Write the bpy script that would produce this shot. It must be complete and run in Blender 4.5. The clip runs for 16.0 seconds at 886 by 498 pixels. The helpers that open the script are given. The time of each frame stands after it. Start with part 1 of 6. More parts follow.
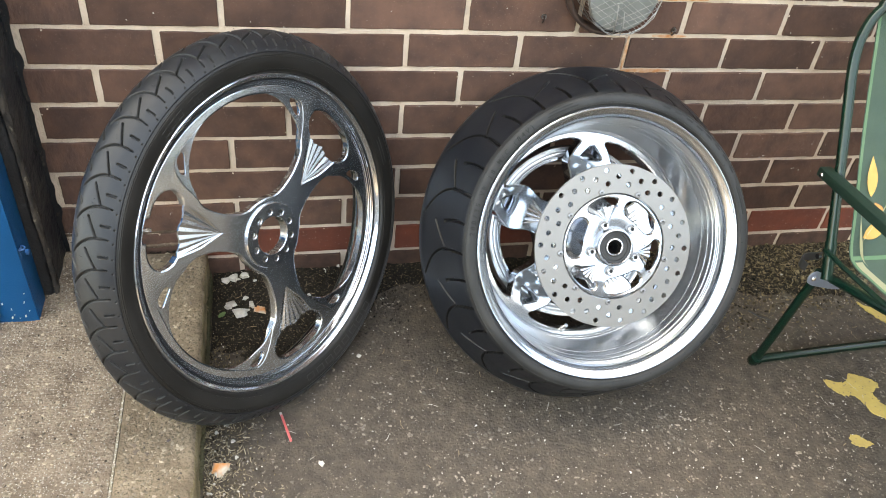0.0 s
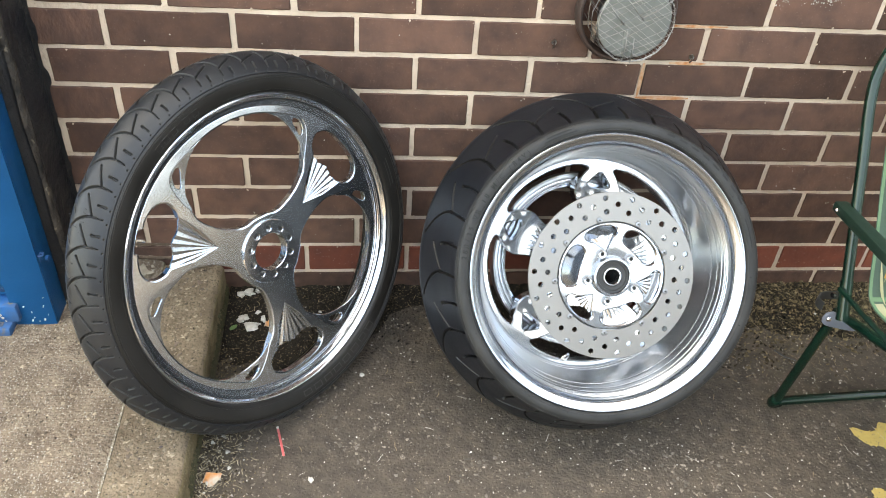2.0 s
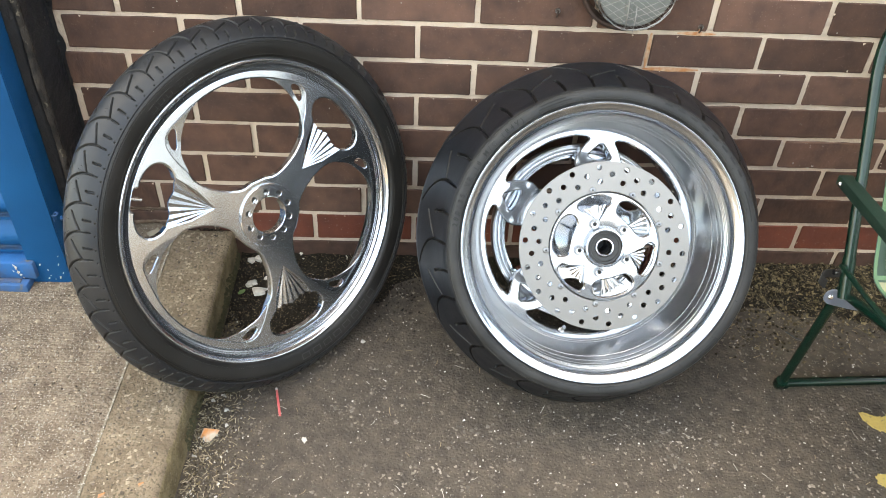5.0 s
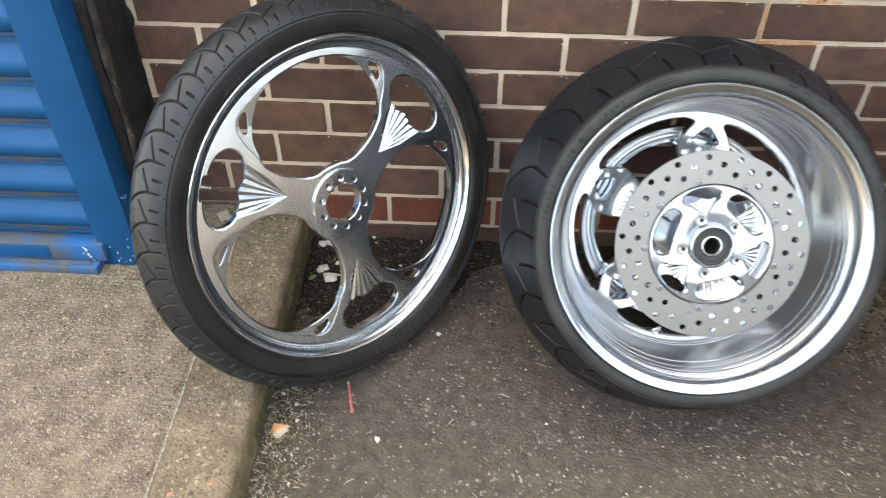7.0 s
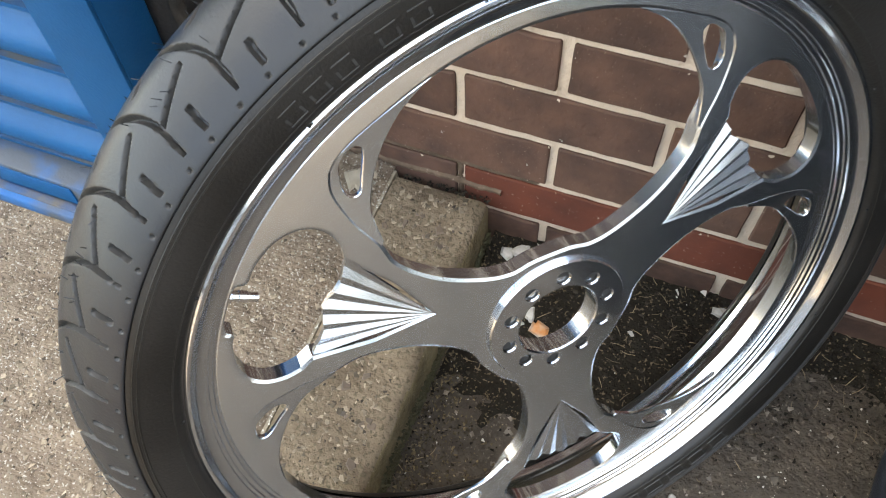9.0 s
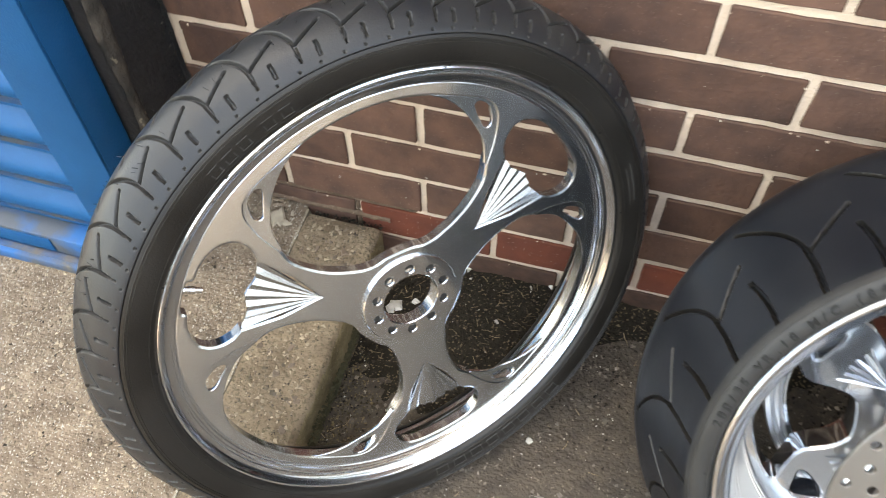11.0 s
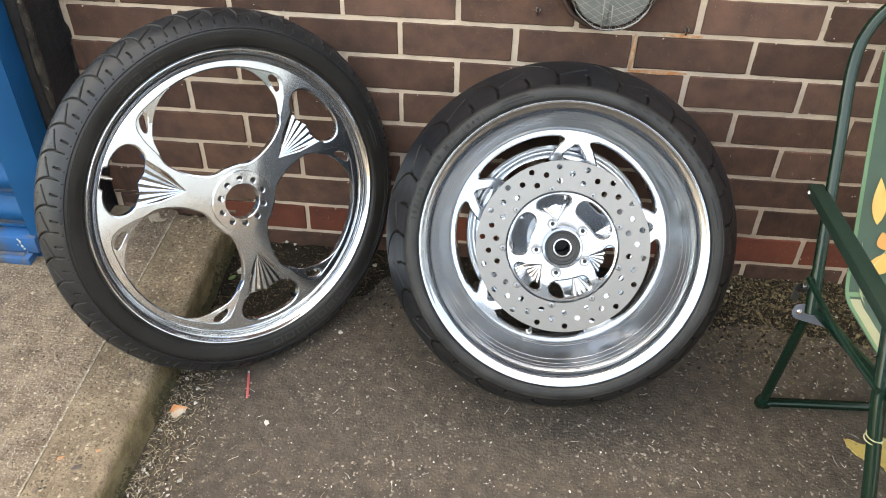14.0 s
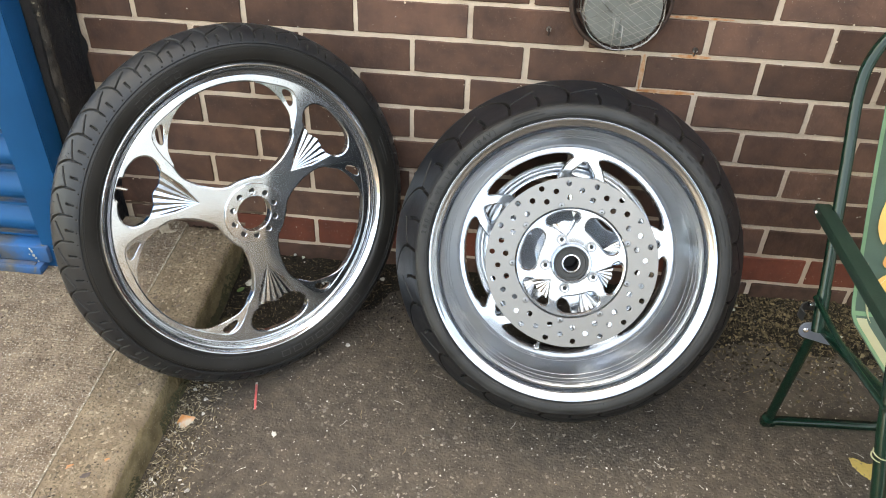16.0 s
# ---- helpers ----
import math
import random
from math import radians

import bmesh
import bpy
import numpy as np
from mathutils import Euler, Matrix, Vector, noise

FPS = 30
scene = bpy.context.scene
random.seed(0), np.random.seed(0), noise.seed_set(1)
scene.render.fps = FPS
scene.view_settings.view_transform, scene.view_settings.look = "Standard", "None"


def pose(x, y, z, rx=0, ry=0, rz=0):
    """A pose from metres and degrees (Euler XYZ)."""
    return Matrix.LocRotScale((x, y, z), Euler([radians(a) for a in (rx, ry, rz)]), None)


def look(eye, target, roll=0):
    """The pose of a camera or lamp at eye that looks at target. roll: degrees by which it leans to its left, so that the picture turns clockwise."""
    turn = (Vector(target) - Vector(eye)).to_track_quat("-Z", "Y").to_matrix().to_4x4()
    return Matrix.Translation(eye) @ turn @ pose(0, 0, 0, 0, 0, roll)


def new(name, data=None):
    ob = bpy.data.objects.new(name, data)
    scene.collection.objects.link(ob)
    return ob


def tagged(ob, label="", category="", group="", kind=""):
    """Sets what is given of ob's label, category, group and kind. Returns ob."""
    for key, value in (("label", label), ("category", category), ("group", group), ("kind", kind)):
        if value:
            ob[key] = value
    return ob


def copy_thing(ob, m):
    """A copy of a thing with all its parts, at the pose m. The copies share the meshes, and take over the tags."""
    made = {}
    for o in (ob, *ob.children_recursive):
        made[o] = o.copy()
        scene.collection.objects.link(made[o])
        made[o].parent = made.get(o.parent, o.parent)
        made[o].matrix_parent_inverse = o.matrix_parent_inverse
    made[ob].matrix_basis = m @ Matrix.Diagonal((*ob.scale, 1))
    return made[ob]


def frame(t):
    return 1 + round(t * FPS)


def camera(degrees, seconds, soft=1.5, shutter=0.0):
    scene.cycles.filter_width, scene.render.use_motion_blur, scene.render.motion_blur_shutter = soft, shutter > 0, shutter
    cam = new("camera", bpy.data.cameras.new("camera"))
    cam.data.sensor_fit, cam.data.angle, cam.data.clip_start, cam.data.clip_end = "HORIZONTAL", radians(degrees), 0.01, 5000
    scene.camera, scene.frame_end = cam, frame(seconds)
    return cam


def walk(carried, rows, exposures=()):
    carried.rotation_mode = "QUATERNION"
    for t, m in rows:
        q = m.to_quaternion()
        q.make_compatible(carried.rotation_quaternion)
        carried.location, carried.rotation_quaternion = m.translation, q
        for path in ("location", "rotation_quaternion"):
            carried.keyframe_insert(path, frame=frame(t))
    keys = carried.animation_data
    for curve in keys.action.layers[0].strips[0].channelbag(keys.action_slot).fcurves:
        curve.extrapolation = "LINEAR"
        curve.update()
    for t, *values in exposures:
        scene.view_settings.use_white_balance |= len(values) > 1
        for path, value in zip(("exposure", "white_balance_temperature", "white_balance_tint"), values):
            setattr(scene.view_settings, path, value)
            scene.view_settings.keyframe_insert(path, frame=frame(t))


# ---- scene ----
cam = camera(60.5, 16.0, soft=1.0, shutter=0.25)
PATH = [
    (0, (-0.251, -1.348, 1.16), (0.166, 0.165, -0.08), 7.1),
    (0.5, (-0.251, -1.348, 1.163), (0.15, 0.178, -0.066), 5.4),
    (1, (-0.25, -1.342, 1.163), (0.14, 0.187, -0.065), 5.0),
    (1.5, (-0.219, -1.352, 1.172), (0.137, 0.193, -0.047), 5.3),
    (2, (-0.109, -1.368, 1.168), (0.112, 0.212, -0.038), 4.8),
    (2.5, (-0.022, -1.405, 1.163), (0.089, 0.193, -0.035), 3.7),
    (3, (-0.001, -1.407, 1.157), (0.106, 0.185, -0.05), 2.4),
    (3.5, (0.0, -1.397, 1.149), (0.114, 0.17, -0.088), 2.1),
    (4, (-0.004, -1.394, 1.149), (0.096, 0.171, -0.092), 2.7),
    (6.5, (-0.001, -1.409, 1.156), (0.024, 0.138, -0.111), 2.2),
    (7, (-0.039, -1.287, 1.124), (-0.119, 0.212, -0.197), 0.3),
    (7.5, (-0.121, -1.037, 1.095), (-0.409, 0.37, -0.297), -4.0),
    (8, (-0.164, -0.787, 1.01), (-0.638, 0.47, -0.473), -3.9),
    (10.3, (-0.28, -0.511, 0.767), (-0.645, 0.349, -1.002), -1.3),
    (10.5, (-0.21, -0.569, 0.892), (-0.594, 0.337, -0.85), -1.8),
    (11, (-0.089, -0.713, 1.055), (-0.44, 0.43, -0.548), -1.1),
    (11.5, (0.0, -0.972, 1.124), (-0.235, 0.381, -0.33), -1.2),
    (12, (0.072, -1.114, 1.142), (-0.088, 0.332, -0.23), 0.1),
    (12.5, (0.199, -1.226, 1.14), (-0.026, 0.251, -0.19), -0.2),
    (13, (0.251, -1.337, 1.155), (-0.003, 0.204, -0.094), -0.1),
    (13.5, (0.22, -1.402, 1.136), (0.074, 0.171, -0.091), 1.0),
    (14, (0.205, -1.414, 1.138), (0.082, 0.16, -0.089), 1.5),
    (14.5, (0.19, -1.426, 1.145), (0.055, 0.186, -0.031), 2.0),
    (15, (0.194, -1.428, 1.146), (0.06, 0.194, -0.016), 2.1),
    (15.5, (0.196, -1.431, 1.144), (0.07, 0.184, -0.029), 1.9),
    (16, (0.19, -1.429, 1.142), (0.062, 0.172, -0.05), 2.2),
]
EXPOSURES = [(0, 3.92, 8600, 3), (6.5, 3.85, 8600, 3), (7, 3.78, 8500, 3), (7.5, 3.66, 8300, 4), (8, 3.92, 8300, 4), (10.4, 4.08, 8600, 4), (11.0, 4.17, 8900, 5), (11.5, 3.92, 8900, 5), (12, 3.80, 8900, 5), (13, 3.68, 8900, 5), (16, 3.66, 8900, 4)]
walk(cam, [(t, look(eye, target, roll)) for t, eye, target, roll in PATH], EXPOSURES)

# ---- world, sun ----
world = bpy.data.worlds.new("hazy_sky")
scene.world = world
world.use_nodes = True
wn, wl = world.node_tree.nodes, world.node_tree.links
sky = wn.new("ShaderNodeTexSky")
sky.sky_type, sky.sun_disc = "NISHITA", False
sky.sun_elevation, sky.sun_rotation = radians(62), radians(-25)
sky.air_density, sky.dust_density, sky.ozone_density = 0.9, 2.5, 0.8
# broken white cloud over hazy blue
way, grey, lift = wn.new("ShaderNodeTexCoord"), wn.new("ShaderNodeRGBToBW"), wn.new("ShaderNodeMath")
cloud, edge_of, cover = wn.new("ShaderNodeTexNoise"), wn.new("ShaderNodeMapRange"), wn.new("ShaderNodeMix")
cloud.inputs["Scale"].default_value, cloud.inputs["Detail"].default_value, cloud.inputs["Roughness"].default_value = 3.2, 7, 0.62
edge_of.inputs["From Min"].default_value, edge_of.inputs["From Max"].default_value = 0.44, 0.66
cover.data_type, lift.operation, lift.inputs[1].default_value = "RGBA", "MULTIPLY", 1.4
wl.new(way.outputs["Generated"], cloud.inputs["Vector"])
wl.new(cloud.outputs["Fac"], edge_of.inputs["Value"])
wl.new(sky.outputs[0], grey.inputs[0])
wl.new(grey.outputs[0], lift.inputs[0])
wl.new(edge_of.outputs[0], cover.inputs["Factor"])
wl.new(sky.outputs[0], cover.inputs["A"])
wl.new(lift.outputs[0], cover.inputs["B"])
wl.new(cover.outputs["Result"], wn["Background"].inputs[0])
wn["Background"].inputs[1].default_value = 0.15

sun_data = bpy.data.lights.new("sun", "SUN")
sun_data.energy, sun_data.angle, sun_data.color = 1.0, radians(14), (1.0, 0.985, 0.97)
sun = new("sun", sun_data)
sun.matrix_world = look((-2.6, 5.58, 11.6), (0, 0, 0))


# ---- materials ----
def mat(name, base=(0.5, 0.5, 0.5), rough=0.5, metal=0.0, tint=None, scale=20.0, amount=0.25, bump=0.0, bump_scale=200.0,
        speck=None, speck_scale=120.0, speck_cut=0.62, vary=0.0, island=0.0, spec=0.5, rough_var=0.0, coat=0.0, squash=(1, 1, 1), weave=None, comb=0.0, grain=5):
    """A surface with stains at one scale, specks or grain at another, and fine relief."""
    m = bpy.data.materials.new(name)
    m.use_nodes = True
    n, l = m.node_tree.nodes, m.node_tree.links
    b = n["Principled BSDF"]
    b.inputs["Roughness"].default_value, b.inputs["Metallic"].default_value = rough, metal
    b.inputs["Specular IOR Level"].default_value, b.inputs["Coat Weight"].default_value = spec, coat
    co = n.new("ShaderNodeTexCoord")
    mp = n.new("ShaderNodeMapping")
    mp.inputs["Scale"].default_value = squash
    l.new(co.outputs["Object"], mp.inputs[0])
    pos = mp.outputs[0]
    noise_a = n.new("ShaderNodeTexNoise")
    noise_a.inputs["Scale"].default_value, noise_a.inputs["Detail"].default_value = scale, 6
    if vary or island:
        add = n.new("ShaderNodeVectorMath")
        info = n.new("ShaderNodeObjectInfo") if vary else n.new("ShaderNodeNewGeometry")
        rnd = info.outputs["Random"] if vary else info.outputs["Random Per Island"]
        mul = n.new("ShaderNodeMath")
        mul.operation, mul.inputs[1].default_value = "MULTIPLY", 37.0
        l.new(rnd, mul.inputs[0])
        l.new(pos, add.inputs[0])
        l.new(mul.outputs[0], add.inputs[1])
        pos = add.outputs[0]
    l.new(pos, noise_a.inputs["Vector"])
    ramp = n.new("ShaderNodeMix")
    ramp.data_type = "RGBA"
    ramp.inputs["A"].default_value = (*base, 1)
    ramp.inputs["B"].default_value = (*(tint or [c * 0.6 for c in base]), 1)
    curve = n.new("ShaderNodeMapRange")
    curve.inputs["From Min"].default_value, curve.inputs["From Max"].default_value = 0.5 - amount, 0.5 + amount
    l.new(noise_a.outputs["Fac"], curve.inputs["Value"])
    l.new(curve.outputs[0], ramp.inputs["Factor"])
    col = ramp.outputs["Result"]
    if speck:
        noise_s = n.new("ShaderNodeTexNoise")
        noise_s.inputs["Scale"].default_value, noise_s.inputs["Detail"].default_value = speck_scale, 2
        l.new(pos, noise_s.inputs["Vector"])
        cut = n.new("ShaderNodeMapRange")
        cut.inputs["From Min"].default_value, cut.inputs["From Max"].default_value = speck_cut, speck_cut + 0.06
        l.new(noise_s.outputs["Fac"], cut.inputs["Value"])
        mx = n.new("ShaderNodeMix")
        mx.data_type = "RGBA"
        mx.inputs["B"].default_value = (*speck, 1)
        l.new(col, mx.inputs["A"])
        l.new(cut.outputs[0], mx.inputs["Factor"])
        col = mx.outputs["Result"]
    if vary or island:
        hsv = n.new("ShaderNodeHueSaturation")
        rng = n.new("ShaderNodeMapRange")
        spread = vary or island
        rng.inputs["To Min"].default_value, rng.inputs["To Max"].default_value = 1 - spread, 1 + spread
        l.new(rnd, rng.inputs["Value"])
        l.new(rng.outputs[0], hsv.inputs["Value"])
        l.new(col, hsv.inputs["Color"])
        col = hsv.outputs["Color"]
    l.new(col, b.inputs["Base Color"])
    if rough_var:
        rr = n.new("ShaderNodeMapRange")
        rr.inputs["To Min"].default_value, rr.inputs["To Max"].default_value = max(0.02, rough - rough_var), min(1, rough + rough_var)
        l.new(noise_a.outputs["Fac"], rr.inputs["Value"])
        l.new(rr.outputs[0], b.inputs["Roughness"])
    if bump:
        bp = n.new("ShaderNodeBump")
        bp.inputs["Distance"].default_value = bump
        if weave:
            tex = n.new("ShaderNodeTexWave")
            tex.inputs["Scale"].default_value = weave
            out = tex.outputs["Fac"]
        else:
            tex = n.new("ShaderNodeTexNoise")
            tex.inputs["Scale"].default_value, tex.inputs["Detail"].default_value = bump_scale, grain
            out = tex.outputs["Fac"]
        l.new(pos, tex.inputs["Vector"])
        if comb:
            long, ridge, both = n.new("ShaderNodeMapping"), n.new("ShaderNodeTexNoise"), n.new("ShaderNodeMath")
            long.inputs["Scale"].default_value = (0.05, 1, 1)
            ridge.inputs["Scale"].default_value, ridge.inputs["Detail"].default_value = 170, 2
            both.operation, both.inputs[1].default_value = "MULTIPLY_ADD", comb
            l.new(co.outputs["Object"], long.inputs[0])
            l.new(long.outputs[0], ridge.inputs["Vector"])
            l.new(ridge.outputs["Fac"], both.inputs[0])
            l.new(out, both.inputs[2])
            out = both.outputs[0]
        l.new(out, bp.inputs["Height"])
        l.new(bp.outputs[0], b.inputs["Normal"])
    return m


def turned(name, rough, rings, depth, base):
    """Polished metal with fine turning marks round the local z axis."""
    m = bpy.data.materials.new(name)
    m.use_nodes = True
    n, l = m.node_tree.nodes, m.node_tree.links
    b = n["Principled BSDF"]
    b.inputs["Metallic"].default_value = 1.0
    b.inputs["Base Color"].default_value = (*base, 1)
    co, sep = n.new("ShaderNodeTexCoord"), n.new("ShaderNodeSeparateXYZ")
    l.new(co.outputs["Object"], sep.inputs[0])
    sq = [n.new("ShaderNodeMath") for _ in range(4)]
    for k, axis in enumerate("XY"):
        sq[k].operation = "MULTIPLY"
        l.new(sep.outputs[axis], sq[k].inputs[0])
        l.new(sep.outputs[axis], sq[k].inputs[1])
    sq[2].operation, sq[3].operation = "ADD", "SQRT"
    l.new(sq[0].outputs[0], sq[2].inputs[0])
    l.new(sq[1].outputs[0], sq[2].inputs[1])
    l.new(sq[2].outputs[0], sq[3].inputs[0])
    both = n.new("ShaderNodeCombineXYZ")
    l.new(sq[3].outputs[0], both.inputs["X"])
    l.new(sep.outputs["Z"], both.inputs["Y"])
    tex = n.new("ShaderNodeTexNoise")
    tex.inputs["Scale"].default_value, tex.inputs["Detail"].default_value = rings, 3
    l.new(both.outputs[0], tex.inputs["Vector"])
    smear = n.new("ShaderNodeTexNoise")
    smear.inputs["Scale"].default_value, smear.inputs["Detail"].default_value = 28, 4
    l.new(co.outputs["Object"], smear.inputs["Vector"])
    rr = n.new("ShaderNodeMapRange")
    rr.inputs["To Min"].default_value, rr.inputs["To Max"].default_value = rough * 0.8, rough * 1.25
    l.new(smear.outputs["Fac"], rr.inputs["Value"])
    l.new(rr.outputs[0], b.inputs["Roughness"])
    bp = n.new("ShaderNodeBump")
    bp.inputs["Distance"].default_value = depth
    l.new(tex.outputs["Fac"], bp.inputs["Height"])
    l.new(bp.outputs[0], b.inputs["Normal"])
    return m


def hazed(m, share, rough):
    """Fine scratches and oxide over a polish: part of the light is scattered widely."""
    n, l = m.node_tree.nodes, m.node_tree.links
    b = n["Principled BSDF"]
    wide, both = n.new("ShaderNodeBsdfPrincipled"), n.new("ShaderNodeMixShader")
    wide.inputs["Metallic"].default_value, wide.inputs["Roughness"].default_value = 1.0, rough
    if b.inputs["Base Color"].links:
        l.new(b.inputs["Base Color"].links[0].from_socket, wide.inputs["Base Color"])
    else:
        wide.inputs["Base Color"].default_value = b.inputs["Base Color"].default_value
    if b.inputs["Normal"].links:
        l.new(b.inputs["Normal"].links[0].from_socket, wide.inputs["Normal"])
    both.inputs[0].default_value = share
    l.new(b.outputs[0], both.inputs[1])
    l.new(wide.outputs[0], both.inputs[2])
    l.new(both.outputs[0], n["Material Output"].inputs["Surface"])
    return m


M_BRICK = mat("dark_brown_brick", (0.122, 0.066, 0.047), 0.8, tint=(0.066, 0.040, 0.032), scale=22, amount=0.22, bump=0.0022, bump_scale=90,
              speck=(0.19, 0.125, 0.10), speck_scale=420, speck_cut=0.68, vary=0.28, spec=0.15)
M_RED = mat("red_brick", (0.185, 0.055, 0.034), 0.8, tint=(0.10, 0.038, 0.028), scale=16, amount=0.25, bump=0.0012, bump_scale=90,
            speck=(0.27, 0.16, 0.13), speck_scale=220, speck_cut=0.68, vary=0.2, spec=0.12)
M_MORTAR = mat("mortar", (0.65, 0.52, 0.405), 0.92, tint=(0.42, 0.33, 0.255), scale=9, amount=0.22, bump=0.003, bump_scale=160,
               speck=(0.27, 0.20, 0.155), speck_scale=300, speck_cut=0.69, spec=0.2)
M_FLAKE = mat("mortar_flake", (0.36, 0.31, 0.24), 0.9, tint=(0.24, 0.20, 0.15), scale=50, bump=0.001, bump_scale=200, spec=0.2)
M_OLD_MORTAR = mat("old_mortar", (0.075, 0.062, 0.050), 0.92, tint=(0.016, 0.015, 0.014), scale=26, amount=0.18, bump=0.003, bump_scale=120, speck=(0.16, 0.135, 0.10), speck_scale=90, speck_cut=0.64, spec=0.15)
M_SOILED_JOINT = mat("soiled_joint", (0.15, 0.105, 0.075), 0.93, tint=(0.075, 0.052, 0.038), scale=40, amount=0.2, bump=0.003, bump_scale=160, speck=(0.26, 0.20, 0.15), speck_scale=200, speck_cut=0.66, spec=0.15)
M_ORANGE_STAIN = mat("orange_stain", (0.40, 0.16, 0.06), 0.9, tint=(0.24, 0.16, 0.10), scale=90, amount=0.12)
M_DARK_STAIN = mat("dark_pebble", (0.045, 0.032, 0.03), 0.7, tint=(0.07, 0.05, 0.045), scale=80)
M_PALE_JOINT = mat("pale_joint", (0.28, 0.235, 0.175), 0.93, tint=(0.13, 0.105, 0.075), scale=60, amount=0.2, bump=0.003, bump_scale=200, spec=0.2)
M_RUST = mat("rust_stain", (0.42, 0.17, 0.06), 0.9, tint=(0.52, 0.34, 0.22), scale=70, amount=0.12, bump=0.0008)
M_ASPHALT = mat("asphalt", (0.090, 0.071, 0.054), 0.92, tint=(0.050, 0.0405, 0.032), scale=40, amount=0.2, bump=0.006, bump_scale=170,
                speck=(0.135, 0.112, 0.088), speck_scale=230, speck_cut=0.63, spec=0.25)
M_GRIT = mat("asphalt_grit", (0.235, 0.200, 0.162), 0.9, tint=(0.075, 0.061, 0.047), scale=90, island=0.5, bump=0.0005, bump_scale=400, spec=0.25)
M_STONE = mat("asphalt_stones", (0.150, 0.130, 0.108), 0.85, tint=(0.085, 0.072, 0.058), scale=120, island=0.38, bump=0.0006, bump_scale=500, spec=0.3)
M_PALE = mat("pale_chips", (0.58, 0.55, 0.50), 0.8, tint=(0.30, 0.27, 0.22), scale=80, island=0.35)
M_SOIL = mat("soil_litter", (0.140, 0.108, 0.062), 0.95, tint=(0.024, 0.018, 0.011), scale=60, amount=0.12, island=0.85, bump=0.001, spec=0.2)
M_EARTH = mat("earth", (0.021, 0.017, 0.012), 0.97, tint=(0.014, 0.011, 0.008), scale=60, amount=0.15, bump=0.008, bump_scale=160, speck=(0.13, 0.10, 0.065), speck_scale=240, speck_cut=0.6, spec=0.15)
M_DARKENED_SOIL = mat("darkened_soil_crumbs", (0.036, 0.028, 0.020), 0.95, tint=(0.014, 0.011, 0.008), scale=60, amount=0.15, island=0.7, bump=0.001, spec=0.2)
M_STRAW = mat("pale_dry_litter", (0.44, 0.38, 0.27), 0.9, tint=(0.20, 0.15, 0.09), scale=60, island=0.5)
M_TWIG = mat("straw_twigs", (0.26, 0.20, 0.12), 0.9, tint=(0.12, 0.085, 0.05), scale=30, island=0.6)
M_CONCRETE = mat("worn_concrete", (0.205, 0.156, 0.112), 0.94, tint=(0.104, 0.078, 0.056), scale=26, amount=0.2, bump=0.007, bump_scale=140, comb=0.40,
                 speck=(0.34, 0.31, 0.26), speck_scale=330, speck_cut=0.60, spec=0.2)
M_KERB = mat("kerb_concrete", (0.205, 0.156, 0.106), 0.94, tint=(0.110, 0.082, 0.055), scale=22, amount=0.2, bump=0.006, bump_scale=120,
             speck=(0.10, 0.08, 0.052), speck_scale=200, speck_cut=0.56, spec=0.2)
# olive-brown tone for the upright face of the kerb stones
M_KERB_FACE = mat("olive_kerb_face", (0.205, 0.160, 0.092), 0.95, tint=(0.110, 0.086, 0.048), scale=22, amount=0.15, bump=0.006, bump_scale=120, speck=(0.20, 0.165, 0.11), speck_scale=220, speck_cut=0.63, spec=0.15)
M_AGG = mat("exposed_aggregate", (0.285, 0.230, 0.165), 0.9, tint=(0.10, 0.078, 0.056), scale=50, island=0.6, bump=0.0004, bump_scale=300, spec=0.2)
M_DARK_PIT = mat("dark_aggregate", (0.060, 0.047, 0.035), 0.9, tint=(0.035, 0.028, 0.022), scale=60, island=0.6, spec=0.2)
M_BLUE = mat("blue_paint", (0.0022, 0.072, 0.195), 0.45, tint=(0.0022, 0.053, 0.145), scale=6, amount=0.2, bump=0.0004, bump_scale=300, rough_var=0.1, spec=0.16)
M_BLUE_WORN = mat("worn_blue_paint", (0.012, 0.10, 0.27), 0.6, tint=(0.075, 0.085, 0.10), scale=13, amount=0.10, bump=0.0006, bump_scale=200,
                  speck=(0.13, 0.11, 0.08), speck_scale=26, speck_cut=0.66, spec=0.3)
M_TAR = mat("black_paint", (0.0085, 0.0092, 0.0112), 0.42, tint=(0.0190, 0.0188, 0.0195), scale=7, amount=0.2, bump=0.004, bump_scale=60,
            speck=(0.045, 0.033, 0.026), speck_scale=40, speck_cut=0.73, rough_var=0.12, spec=0.25)
M_BLACK_TREAD = mat("black_tread_rubber", (0.0058, 0.0070, 0.0098), 0.40, tint=(0.0100, 0.0110, 0.0135), scale=20, amount=0.16, bump=0.0002, bump_scale=500, rough_var=0.14, spec=0.22)
M_TREAD = mat("tread_rubber", (0.0098, 0.0108, 0.0136), 0.40, tint=(0.0170, 0.0172, 0.0176), scale=22, amount=0.16, bump=0.00018, bump_scale=500, rough_var=0.14, spec=0.34)
# groove walls: lit edges put into the colour, with some brownish dust
M_LIT_GROOVE = mat("lit_dusty_groove_rubber", (0.030, 0.0285, 0.0265), 0.55, tint=(0.018, 0.0172, 0.0165), scale=40, bump=0.0003, bump_scale=500, spec=0.35)
M_SIDE = mat("sidewall_rubber", (0.0055, 0.0050, 0.0045), 0.42, tint=(0.0140, 0.0126, 0.0112), scale=9, amount=0.2, bump=0.0003, bump_scale=500, rough_var=0.1, spec=0.34)
